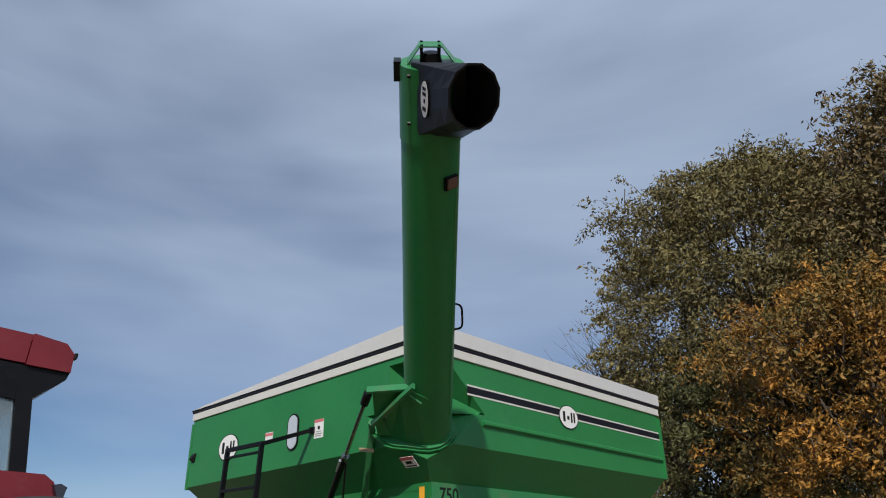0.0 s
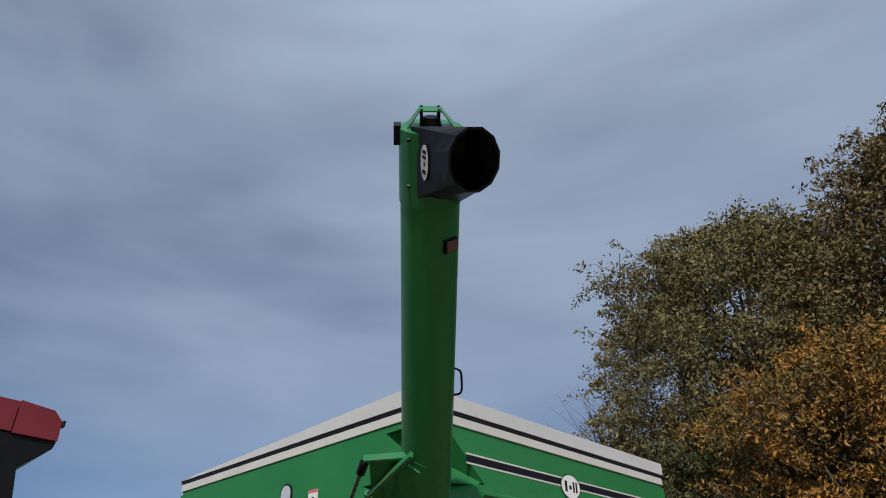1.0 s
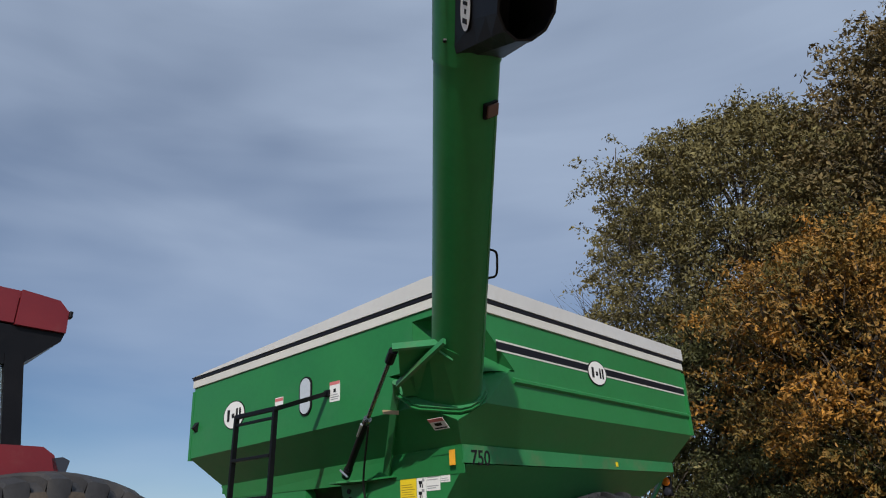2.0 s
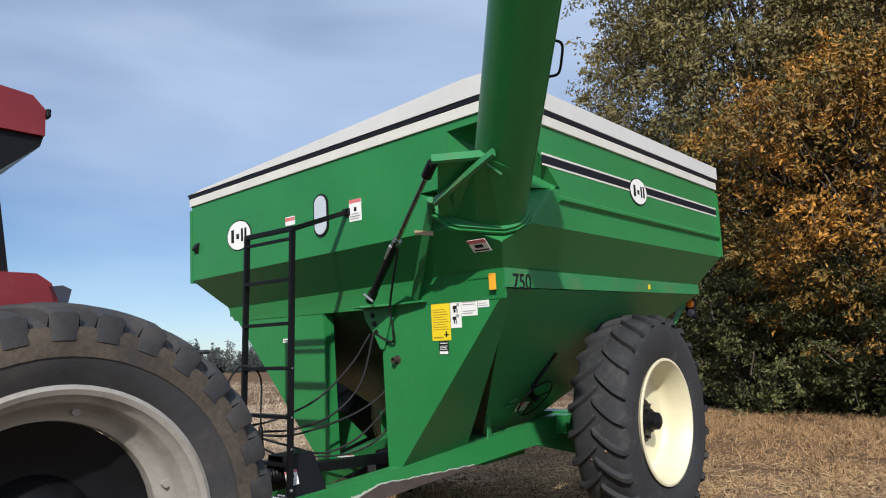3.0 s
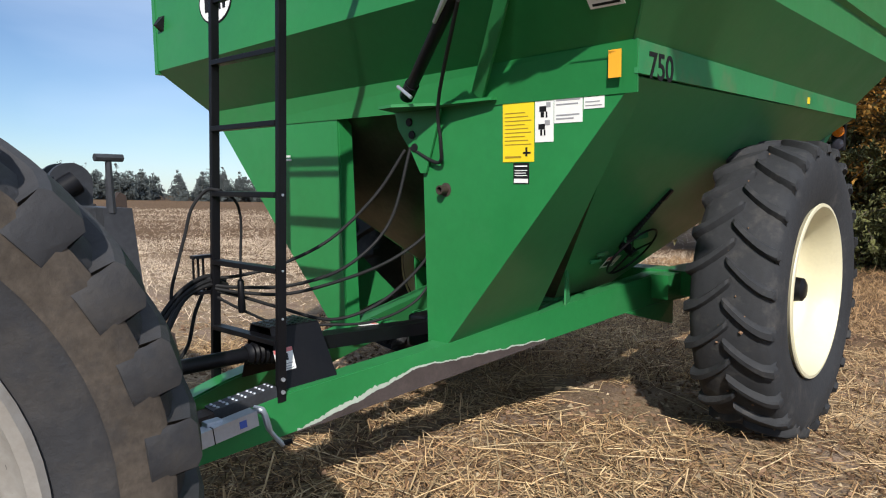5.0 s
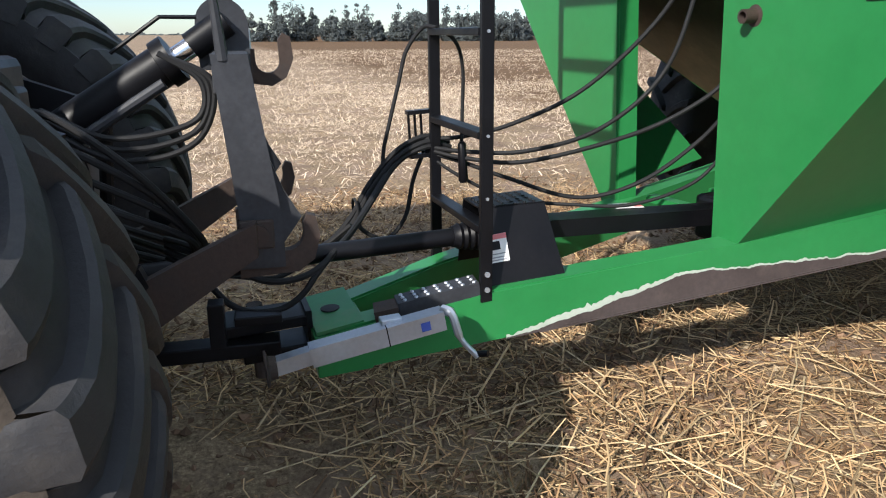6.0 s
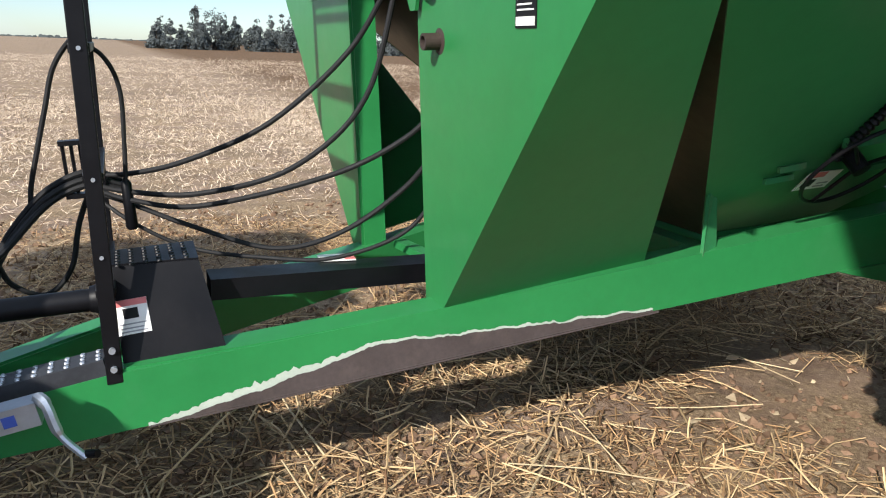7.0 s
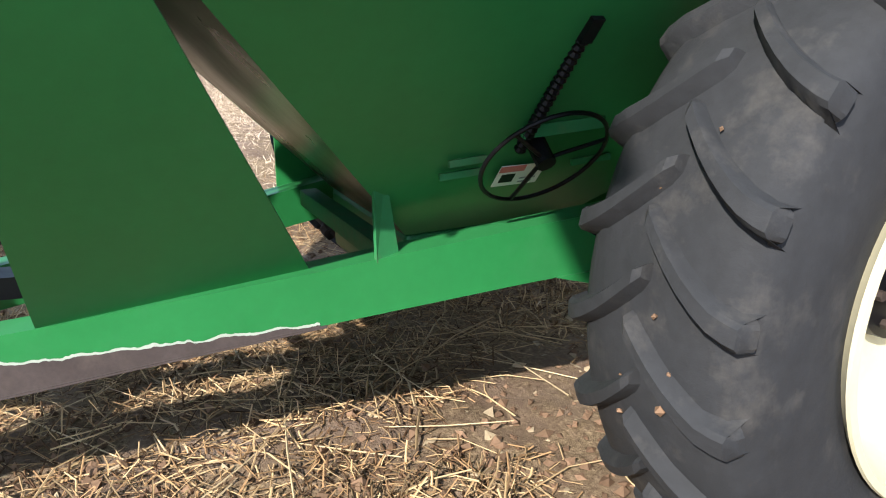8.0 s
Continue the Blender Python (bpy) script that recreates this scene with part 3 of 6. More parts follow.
tagged(part("far_rise", bm, CONIFER), "far dark hedge line on the horizon", "hedge", kind="stuff")

# ---- wheels ----
def build_tyre(parent, R, W, rim_r, lugs, sense, mat, lug_h=0.036, lug_w=0.06, sweep_angle=0.24, foot=0.06, flare=0.4, slope=0.8, bow=1.6, crown=0.03):
    """A tractor tyre about the x axis: a carcass and a tread of curved bars that widen by flare to the shoulder and run down the wall by foot."""
    c = R - lug_h
    half = [(0.36, rim_r - 0.012), (0.40, rim_r + 0.02), (0.47, rim_r + (c - rim_r) * 0.28), (0.5, rim_r + (c - rim_r) * 0.5), (0.495, rim_r + (c - rim_r) * 0.72),
            (0.475, c - crown - 0.045), (0.44, c - crown - 0.012), (0.36, c - crown * 0.55), (0.2, c - crown * 0.16), (0.0, c)]
    prof = [(-W * x, r) for x, r in half] + [(W * x, r) for x, r in half[-2::-1]]
    tyre = part("tyre", lathe(B(), prof, 96, closed=True), mat, parent, smooth=True)
    bm = B()
    rnd = random.Random(int(R * 1000))
    for side in (-1, 1):
        for k in range(lugs):
            a0 = math.tau * (k + (0.5 if side > 0 else 0)) / lugs + rnd.uniform(-0.008, 0.008)
            worn_ = rnd.uniform(-0.003, 0.002)
            rows = []
            for s in (0.0, 0.06, 0.18, 0.34, 0.5, 0.66, 0.80, 0.91, 0.97, 1.0, 1.4, 1.8, 2.0, 2.2):
                q = min(s, 1.0)
                x = -0.03 + 0.52 * q
                a = a0 + sense * sweep_angle * (1 - (1 - q) ** bow)
                wid = lug_w / R * (1 - flare + flare * q ** 1.5) * (0.72 if s == 0 else 1)
                topr = R + worn_ - crown * (x / 0.5) ** 2 - (0.010 if s == 0 else 0) - 0.012 * max(0, q - 0.80) / 0.20
                if s <= 1.0:
                    pts = ((x - 0.02, topr - lug_h - 0.030 - 0.05 * max(0, q - 0.7) / 0.3), (x, topr - 0.011), (x, topr))
                else:
                    f = s - 1.0
                    r = topr - foot * min(f, 1.1)
                    x = 0.49 + 0.016 * min(f, 1.0) if f <= 1.0 else 0.44
                    pts = ((0.38, r - 0.08 + 0.05 * f), (x - 0.006, r), (x + 0.004, r))
                row = []
                for (px, r), t in ((pts[0], -0.5 - slope * lug_h / lug_w), (pts[1], -0.5), (pts[2], -0.33), (pts[2], 0.33), (pts[1], 0.5), (pts[0], 0.5 + slope * lug_h / lug_w)):
                    row.append(bm.verts.new((side * W * px, r * math.cos(a + wid * t), r * math.sin(a + wid * t))))
                rows.append(row)
            for p, q in zip(rows, rows[1:]):
                for i in range(5):
                    bm.faces.new((p[i], p[i + 1], q[i + 1], q[i]))
            bm.faces.new(rows[0])
            bm.faces.new(rows[-1][::-1])
    part("tread", bm, mat, tyre, "worn angled rubber tread bars", smooth=True, crease=24)
    return tyre


def bolts(parent, mat, n, radius, x, r=0.014, h=0.02, name="wheel_bolt"):
    me = None
    for k in range(n):
        if me is None:
            ob = part(name, sweep(B(), [(0, 0, 0), (h, 0, 0)], r, 6), mat, parent)
            me = ob.data
        else:
            ob = new(name, me)
            ob.parent = parent
        a = math.tau * k / n
        ob.location = (x, radius * math.cos(a), radius * math.sin(a))


def build_cart_wheel(m, parent=None):
    w = new("wheel")
    w.parent = parent
    w.matrix_local = m
    build_tyre(w, 0.925, 0.485, 0.495, 25, 1, RUBBER, lug_h=0.036, lug_w=0.058, sweep_angle=0.19, foot=0.045, flare=0.25, slope=0.75, bow=1.5, crown=0.026)
    prof = [(0.275, 0.575), (0.285, 0.572), (0.288, 0.552), (0.265, 0.540), (0.22, 0.515), (0.08, 0.488), (0.0, 0.480), (-0.03, 0.455), (-0.06, 0.22), (-0.06, 0.10), (-0.09, 0.10), (-0.09, 0.23), (-0.06, 0.47), (-0.04, 0.50), (-0.24, 0.545), (-0.26, 0.575), (-0.24, 0.58), (-0.20, 0.53), (0.05, 0.505), (0.21, 0.53)]
    prof = [(x * 0.80, r * 0.93) for x, r in prof]
    rim = part("rim", lathe(B(), prof, 64, closed=True), CREAM, w, "deep cream painted steel rim", smooth=True)
    hub = part("hub", lathe(B(), [(-0.2, 0.10), (-0.05, 0.19), (0.0, 0.185), (0.01, 0.11), (0.07, 0.10), (0.08, 0.078), (0.135, 0.072), (0.15, 0.05), (0.15, 0.0)], 24), BLACK, w, "black greasy hub with cap", smooth=True)
    bolts(hub, RUST, 8, 0.15, 0.005, 0.014, 0.03)
    rnd = random.Random(77)
    verts, faces = [], []
    for k in range(46):
        a, x, s = rnd.uniform(0, math.tau), rnd.uniform(-0.21, 0.21), rnd.uniform(0.004, 0.010) * (2.0 if k % 7 == 0 else 1.0)
        q, r = len(verts), 0.896 - 0.5 * x * x
        for dx, da, dr in ((1, 0, 0), (0, 0.8, 0), (-1, 0, 0), (0, -0.8, 0), (0, 0, 0.7), (0, 0, -1)):
            j = s * rnd.uniform(0.6, 1.3)
            verts.append((x + dx * j, (r + dr * j) * math.cos(a + da * j / 0.9), (r + dr * j) * math.sin(a + da * j / 0.9)))
        faces += [(q + i, q + (i + 1) % 4, q + 4) for i in range(4)] + [(q + (i + 1) % 4, q + i, q + 5) for i in range(4)]
    me = bpy.data.meshes.new("mud")
    me.from_pydata(verts, [], faces)
    me.materials.append(CLOD)
    mud = new("mud", me)
    mud.parent = w
    mud["kind"] = "stuff"
    return w


# ---- the grain cart, in its own frame: y to its rear, the nose a little low ----
CART = pose(-6.82, 6.325, 0.0, 3.2)
cart = thing("grain_cart", CART, "green steel grain cart with a white tarp and raised unloading auger", "grain cart")
XL, XR, YF, YR, ZB, ZT = -1.80, 1.78, -2.47, 1.41, 2.40, 3.11
SL, SR, SF, SE, ZS, ZL = -1.64, 1.56, -2.18, 1.27, 2.13, 2.04
# the near front corner is cut square to the auger, with a notch above it for the tube
CF, CS, CK = 1.446, -2.13, (1.680, -2.337, 2.276)
UF, US, UZ, NX = 1.09, -1.80, 2.69, 1.38
YP = -2.15

bm = B()                                  # upper walls
plate(bm, [(XL, YF, ZB), (CF, YF, ZB), (UF, YF, UZ), (NX, YF, UZ), (NX, YF, 3.05), (XR, YF, 3.05), (XR, YF, ZT), (XL, YF, ZT)], 0.012, (0, 1, 0))
tank = part("hopper_wall", bm, GREEN, cart)
bm = plate(B(), [(XR, CS, ZB), (XR, YR, ZB), (XR, YR, ZT), (XR, YF + 0.012, ZT), (XR, YF + 0.012, 3.05), (XR, -2.16, 3.05), (XR, -1.74, UZ), (XR, US, UZ)], 0.012, (-1, 0, 0))
part("hopper_wall", bm, GREEN, cart)
part("hopper_wall", plate(B(), [(XL, YF + 0.012, ZB), (XL, YR, ZB), (XL, YR, ZT), (XL, YF + 0.012, ZT)], 0.012, (1, 0, 0)), GREEN, cart)
part("hopper_wall", plate(B(), [(XL + 0.012, YR, ZB), (XR - 0.012, YR, ZB), (XR - 0.012, YR, ZT), (XL + 0.012, YR, ZT)], 0.012, (0, -1, 0)), GREEN, cart)
part("corner_wall", plate(B(), [(CF, YF, ZB), (UF, YF, UZ), (XR, US, UZ), (XR, CS, ZB), CK], 0.012, (-1, 1, -1)), GREEN, cart)
part("notch_shelf", plate(B(), [(UF, YF, UZ), (NX, YF, UZ), (XR, -1.74, UZ), (XR, US, UZ)], 0.012, (0, 0, -1)), GREEN, cart)
bm = plate(B(), [(NX, YF + 0.004, 3.05), (NX, YF + 0.004, UZ), (XR - 0.004, -1.74, UZ)], 0.012, (-1, 1, 0))
plate(bm, [(NX, YF + 0.004, 3.05), (XR - 0.004, -1.74, UZ), (XR - 0.004, -2.16, 3.05)], 0.012, (-1, 1, 0))
part("notch_wall", bm, GREEN, cart)
part("notch_top", plate(B(), [(NX, YF + 0.004, 3.05), (XR - 0.004, YF + 0.004, 3.05), (XR - 0.004, -2.16, 3.05)], 0.012, (0, 0, 1)), GREEN, cart)
part("hopper_slope", plate(B(), [(XL, YF, ZB), (CF, YF, ZB), CK, (SR, SF, ZS), (SL, SF, ZS)], 0.01, (0, 1, 1)), GREEN, cart)
part("hopper_slope", plate(B(), [(XR, CS, ZB), (XR, YR, ZB), (SR, SE, ZS), (SR, SF, ZS), CK], 0.01, (-1, 0, 1)), GREEN, cart)
part("hopper_slope", plate(B(), [(XL, YF, ZB), (XL, YR, ZB), (SL, SE, ZS), (SL, SF, ZS)], 0.01, (1, 0, 1)), GREEN, cart)
part("hopper_slope", plate(B(), [(XL, YR, ZB), (XR, YR, ZB), (SR, SE, ZS), (SL, SE, ZS)], 0.01, (0, -1, 1)), GREEN, cart)
part("corner_seam", bar(B(), CK, (SR, SF, ZS), 0.010, 0.010), DUSTY, cart)
# seam band round the tank
for x0, x1, y0, y1 in ((SR - 0.006, SR + 0.014, SF + 0.01, SE), (SL - 0.012, SL + 0.01, SF + 0.01, SE), (SL, SR, SE, SE + 0.012)):
    part("seam_band", box(B(), x0, x1, y0, y1, ZL - 0.005, ZS), DUSTY, cart)
part("seam_band", plate(B(), [(SL - 0.010, SF - 0.006, ZS), (SR + 0.014, SF - 0.006, ZS), (SR + 0.002, YP - 0.006, ZL - 0.06), (SL + 0.045, YP - 0.006, ZL - 0.06)], 0.010, (0, 1, 0)), GREEN, cart)
# corner posts and ribs
part("corner_post", bar(B(), (XL - 0.012, YF + 0.02, ZB - 0.02), (XL - 0.012, YF + 0.02, 3.07), 0.04, 0.05, (0, 1, 0)), GREEN, cart)
part("corner_post", bar(B(), (XR + 0.006, YR, ZB), (XR + 0.006, YR, 3.07), 0.03, 0.04, (0, 1, 0)), GREEN, cart)
for z in (2.615,):
    bm = plate(B(), [(XR, -1.77, z + 0.02), (XR + 0.03, -1.77, z), (XR + 0.03, -1.77, z - 0.02), (XR, -1.77, z - 0.035)], YR + 1.73, (0, 1, 0))
    part("side_rib", bm, GREEN, cart)
# lower hopper: four sheets that run down to the sump
TY0, TY1, TX0, TX1, ZP = -1.07, -0.42, -0.36, 0.46, 0.88
part("hopper_sheet", plate(B(), [(SR, SF + 0.045, ZL), (SR, SE, ZL), (TX1, TY1, ZP), (TX1, TY0, ZP)], 0.01, (-1, 0, 1)), GREEN, cart)
part("hopper_sheet", plate(B(), [(SL, SF + 0.045, ZL), (SL, SE, ZL), (TX0, TY1, ZP), (TX0, TY0, ZP)], 0.01, (1, 0, 1)), GREEN, cart)
part("hopper_sheet", plate(B(), [(SL, SF + 0.05, ZL), (SR, SF + 0.05, ZL), (TX1, TY0, ZP), (TX0, TY0, ZP)], 0.01, (0, 1, 1)), GRIME, cart, "grimy brown front sheet")
part("hopper_sheet", plate(B(), [(SL, SE, ZL), (SR, SE, ZL), (TX1, TY1, ZP), (TX0, TY1, ZP)], 0.01, (0, -1, 1)), GREEN, cart)
part("sump", box(B(), TX0, TX1, TY0, TY1, 0.62, ZP, 0.02), GREEN, cart)
# front panel with its opening, and the two legs
bm = B()
plate(bm, [(SL + 0.03, YP, ZL), (-0.318, YP, 2.0), (-0.283, YP, 0.775), (-0.385, YP, 0.735)], 0.012, (0, 1, 0))
plate(bm, [(SL + 0.03, YP, ZL), (SR - 0.02, YP, ZL), (0.165, YP, 2.0), (-0.318, YP, 2.0)], 0.012, (0, 1, 0))
front = part("front_panel", bm, GREEN, cart)
bm = plate(B(), [(0.165, YP, 2.0), (SR - 0.02, YP, ZL), (0.525, YP, 0.795), (0.389, YP, 0.785), (0.372, YP, 1.67), (0.19, YP, 1.90)], 0.012, (0, 1, 0))
part("front_panel", bm, GREEN, cart)
# side webs of the legs, along the slope of the tank
def web(xa, xb, out, inner):
    return plate(B(), [(xa, YP, 0.80), (xb, YP, ZL - 0.004), (xb, -2.04, ZL - 0.004), (inner, -1.42, 0.845)], 0.01, out)
part("leg_web", web(0.53, SR - 0.01, (-1, 0, 1), 0.565), GREEN, cart)
part("leg_web", web(-0.34, SL + 0.03, (1, 0, 1), -0.62), GREEN, cart)
bm = plate(B(), [(-0.283, YP + 0.012, 0.775), (-0.318, YP + 0.012, 2.0), (-0.312, YP + 0.10, 2.0), (-0.277, YP + 0.10, 0.775)], 0.008, (1, 0, 0))
part("leg_flange", bm, GREEN, cart)
bm = plate(B(), [(0.389, YP + 0.012, 0.79), (0.372, YP + 0.012, 1.67), (0.372, YP + 0.12, 1.67), (0.389, YP + 0.12, 0.79)], 0.008, (1, 0, 0))
part("leg_flange", bm, GREEN, cart)
bm = plate(B(), [(0.36, -2.05, 0.79), (0.36, -2.05, 1.10), (0.36, -1.75, 0.95), (0.36, -1.45, 0.79)], 0.012, (1, 0, 0))
plate(bm, [(-0.22, -1.62, 0.77), (0.36, -1.62, 0.77), (0.36, -1.50, 1.06), (-0.22, -1.40, 0.84)], 0.012, (0, 1, 0))
part("gusset", bm, GREEN, cart)
bm = plate(B(), [(0.64, -1.245, 0.87), (0.62, -1.165, 0.87), (0.63, -1.205, 1.145), (0.655, -1.25, 1.165)], 0.012)
part("gusset", bm, DUSTY, cart)
part("gusset", plate(B(), [(-0.575, -1.253, 0.80), (-0.60, -1.241, 1.084), (-0.605, -1.041, 0.908), (-0.60, -1.04, 0.80)], 0.012, (-1, 0, 0)), GREEN, cart)
bm = bar(B(), (-0.2, -2.02, 0.80), (0.42, -1.93, 0.80), 0.05, 0.03)
bar(bm, (-0.1, -1.75, 0.82), (0.42, -1.72, 0.82), 0.06, 0.03)
part("cross_brace", bm, GREEN, cart)
bm = bar(B(), (-0.40, -1.16, 0.865), (0.60, -1.13, 0.855), 0.07, 0.012)
bar(bm, (-0.40, -1.192, 0.835), (0.60, -1.162, 0.825), 0.008, 0.06)
part("cross_channel", bm, DUSTY, cart)

# tongue beams
def beam_line(y):
    return 0.345 + 0.128 * (y + 3.62)
def beam_bot(y):
    return float(np.interp(y, [-3.66, -3.1, -2.15, -1.4, -0.76, -0.3, 0.25], [0.50, 0.55, 0.632, 0.695, 0.742, 0.76, 0.76]))
def tongue(side):
    bm = B()
    stations = [(y, beam_bot(y), z1) for y, z1 in ((-3.66, 0.655), (-3.1, 0.735), (-2.15, 0.80), (-1.4, 0.865), (-0.76, 0.93), (-0.3, 0.975), (0.25, 0.985))]
    rings = []
    for y, z0, z1 in stations:
        xo = beam_line(y)
        if side < 0:
            xo = 0.01 - 0.235 * (y + 3.62)
            z0, z1 = z0, z1 - 0.015
        xi = xo - side * 0.11
        rings.append([bm.verts.new(p) for p in ((xi, y, z0), (xo, y, z0), (xo, y, z1), (xi, y, z1))])
    for p, q in zip(rings, rings[1:]):
        for i in range(4):
            bm.faces.new((p[i], p[(i + 1) % 4], q[(i + 1) % 4], q[i]))
    bm.faces.new(rings[0][::-1])
    bm.faces.new(rings[-1])
    bmesh.ops.bevel(bm, geom=[e for e in bm.edges if abs(e.verts[0].co.y - e.verts[1].co.y) > 0.05], offset=0.009, segments=2, affect="EDGES")
    return part("tongue_beam", bm, GREEN, cart)
beam_near, beam_far = tongue(1), tongue(-1)
# where the paint has worn through along the lower edge of the near beam
def worn(name, lift, grow, mat, label):
    bm, rnd = B(), random.Random(8)
    top, bot = [], []
    n = 200
    for k in range(n + 1):
        y = -3.02 + 1.60 * k / n
        f = k / n
        z0 = beam_bot(y)
        h = 0.100 * min(1, (f / 0.42)) ** 1.3 if f < 0.42 else 0.100 - 0.094 * ((f - 0.42) / 0.58) ** 0.9
        h += 0.009 * noise.noise(Vector((k * 0.11, 3, 1))) + 0.004 * noise.noise(Vector((k * 0.45, 3, 1))) + 0.0012 * rnd.uniform(-1, 1)
        g = grow * (0.35 + 1.1 * max(0, 1 - abs(f - 0.2) / 0.25)) * (1 + 0.9 * noise.noise(Vector((k * 0.13, 9, 2))) + 0.5 * noise.noise(Vector((k * 0.5, 3, 5))) + 0.10 * rnd.uniform(-1, 1))
        x = beam_line(y) + lift
        bot.append(bm.verts.new((x, y, z0 - 0.004)))
        top.append(bm.verts.new((x, y, z0 + max(0.002, h + g))))
    for k in range(n):
        bm.faces.new((bot[k], bot[k + 1], top[k + 1], top[k]))
    return part(name, bm, mat, beam_near, label)
worn("chipped_edge", 0.0025, 0.019, CHIP, "pale chipped edge of the worn paint")
worn("worn_patch", 0.005, 0.0, PRIMER, "worn grey brown bare metal")
part("beam_lip", bar(B(), (beam_line(-2.9) + 0.004, -2.9, beam_bot(-2.9) - 0.002), (beam_line(-1.4) + 0.004, -1.4, beam_bot(-1.4) - 0.002), 0.012, 0.006), PRIMER, beam_near)
bm = plate(B(), [(0.0, -3.66, 0.655), (0.345, -3.66, 0.655), (0.345, -3.50, 0.672), (0.0, -3.50, 0.672)], 0.012, (0, 0, 1))
tplate = part("hitch_plate", bm, DUSTY, cart)
# flat black disc on the plate: the hole's dark inside painted, nothing cut
part("plate_hole", lathe(B(), [(0, 0.034), (0.003, 0.034)], 18), INK, tplate).matrix_local = pose(0.175, -3.585, 0.6765, 0, -90, 3)
box_front = box(B(), 0.0, 0.345, -3.67, -3.48, 0.50, 0.653, 0.006)
part("tongue_head", box_front, GREEN, cart)
bm = B()
box(bm, 0.095, 0.255, -3.95, -3.66, 0.66, 0.70, 0.006)
box(bm, 0.095, 0.255, -3.90, -3.66, 0.555, 0.595, 0.006)
box(bm, 0.09, 0.26, -3.68, -3.66, 0.53, 0.715)
part("clevis", bm, BLACK, cart, "black forged hitch clevis")
part("hitch_pin", sweep(B(), [(0.175, -3.84, 0.47), (0.175, -3.84, 0.74)], 0.028, 12), RUST, cart)
# axle, cross members and the fenderless undercarriage
part("axle", box(B(), -1.25, 1.20, -0.21, -0.01, 0.82, 0.99, 0.01), GREEN, cart)
bm = plate(B(), [(0.735, -0.66, 0.752), (0.80, -0.10, 0.775), (0.80, -0.10, 0.60), (0.79, -0.28, 0.645)], 0.02)
part("axle_bracket", bm, GREEN, cart)
for sx in (0.84, -0.93):
    part("spindle_mount", bar(B(), (sx, -0.40, 0.9), (sx, 0.20, 0.9), 0.12, 0.16), GREEN, cart)
build_cart_wheel(pose(1.502, -0.108, 0.926, 12), cart)
build_cart_wheel(pose(-1.56, -0.108, 0.926, 40, 0, 180), cart)

# tarp, trim and stripes
bm = B()
xs = [XL - 0.03 + (XR - XL + 0.06) * k / 14 for k in range(15)]
ys = [YF - 0.03 + (YR - YF + 0.06) * k / 20 for k in range(21)]
def tarp_z(i, j):
    f = i / 14
    return ZT + 0.118 + 0.132 * f ** 1.12 + 0.005 * math.cos(j * math.tau / 5) * math.sin(math.pi * f) - (0.02 if i in (0, 14) else 0)
grid = [[bm.verts.new((x, y, tarp_z(i, j))) for i, x in enumerate(xs)] for j, y in enumerate(ys)]
low = [[bm.verts.new((x, y, ZT + 0.105)) for i, x in enumerate(xs)] for j, y in enumerate(ys)]
for g in (grid, low):
    for j in range(20):
        for i in range(14):
            bm.faces.new((g[j][i], g[j][i + 1], g[j + 1][i + 1], g[j + 1][i]))
for j in range(20):
    for i in (0, 14):
        bm.faces.new((grid[j][i], grid[j + 1][i], low[j + 1][i], low[j][i]))
for i in range(14):
    for j in (0, 20):
        bm.faces.new((grid[j][i], grid[j][i + 1], low[j][i + 1], low[j][i]))
part("tarp", bm, TARP, cart, "taut white roll tarp", smooth=True)
def collar(z0, z1, out, mat, name, label):
    for x0, x1, y0, y1 in ((XL - out, XR + out, YF - out, YF + 0.002), (XL - out, XR + out, YR - 0.002, YR + out), (XR - 0.002, XR + out, YF + 0.002, YR - 0.002), (XL - out, XL + 0.002, YF + 0.002, YR - 0.002)):
        part(name, box(B(), x0, x1, y0, y1, z0, z1, 0.003), mat, cart, label)
collar(ZT - 0.005, ZT + 0.069, 0.016, WHITE, "top_trim", "white painted rim of the tank")
collar(ZT + 0.072, ZT + 0.104, 0.022, STRIPE, "tarp_hem", "black tarp hem")
for z0, z1, mat, nm in ((2.895, 2.909, WHITE, "white_stripe"), (2.837, 2.892, STRIPE, "black_stripe"), (2.820, 2.834, WHITE, "white_stripe")):
    part(nm, box(B(), XR, XR + 0.004, -1.95, YR - 0.02, z0, z1), mat, cart, "vinyl side stripe")


# the tank sits a little askew on its frame
TANK = ("hopper_wall", "corner_wall", "notch_shelf", "notch_wall", "notch_top", "hopper_slope", "corner_seam", "seam_band", "corner_post", "side_rib", "tarp", "top_trim", "tarp_hem", "white_stripe", "black_stripe")
for ob in cart.children:
    if ob.name.split(".")[0] in TANK:
        for v in ob.data.vertices:
            x, y, z = v.co
            v.co.z = z + min(1, max(0, (z - 1.99) / 0.14)) * (-0.0185 + 0.025 * x - 0.0145 * y)


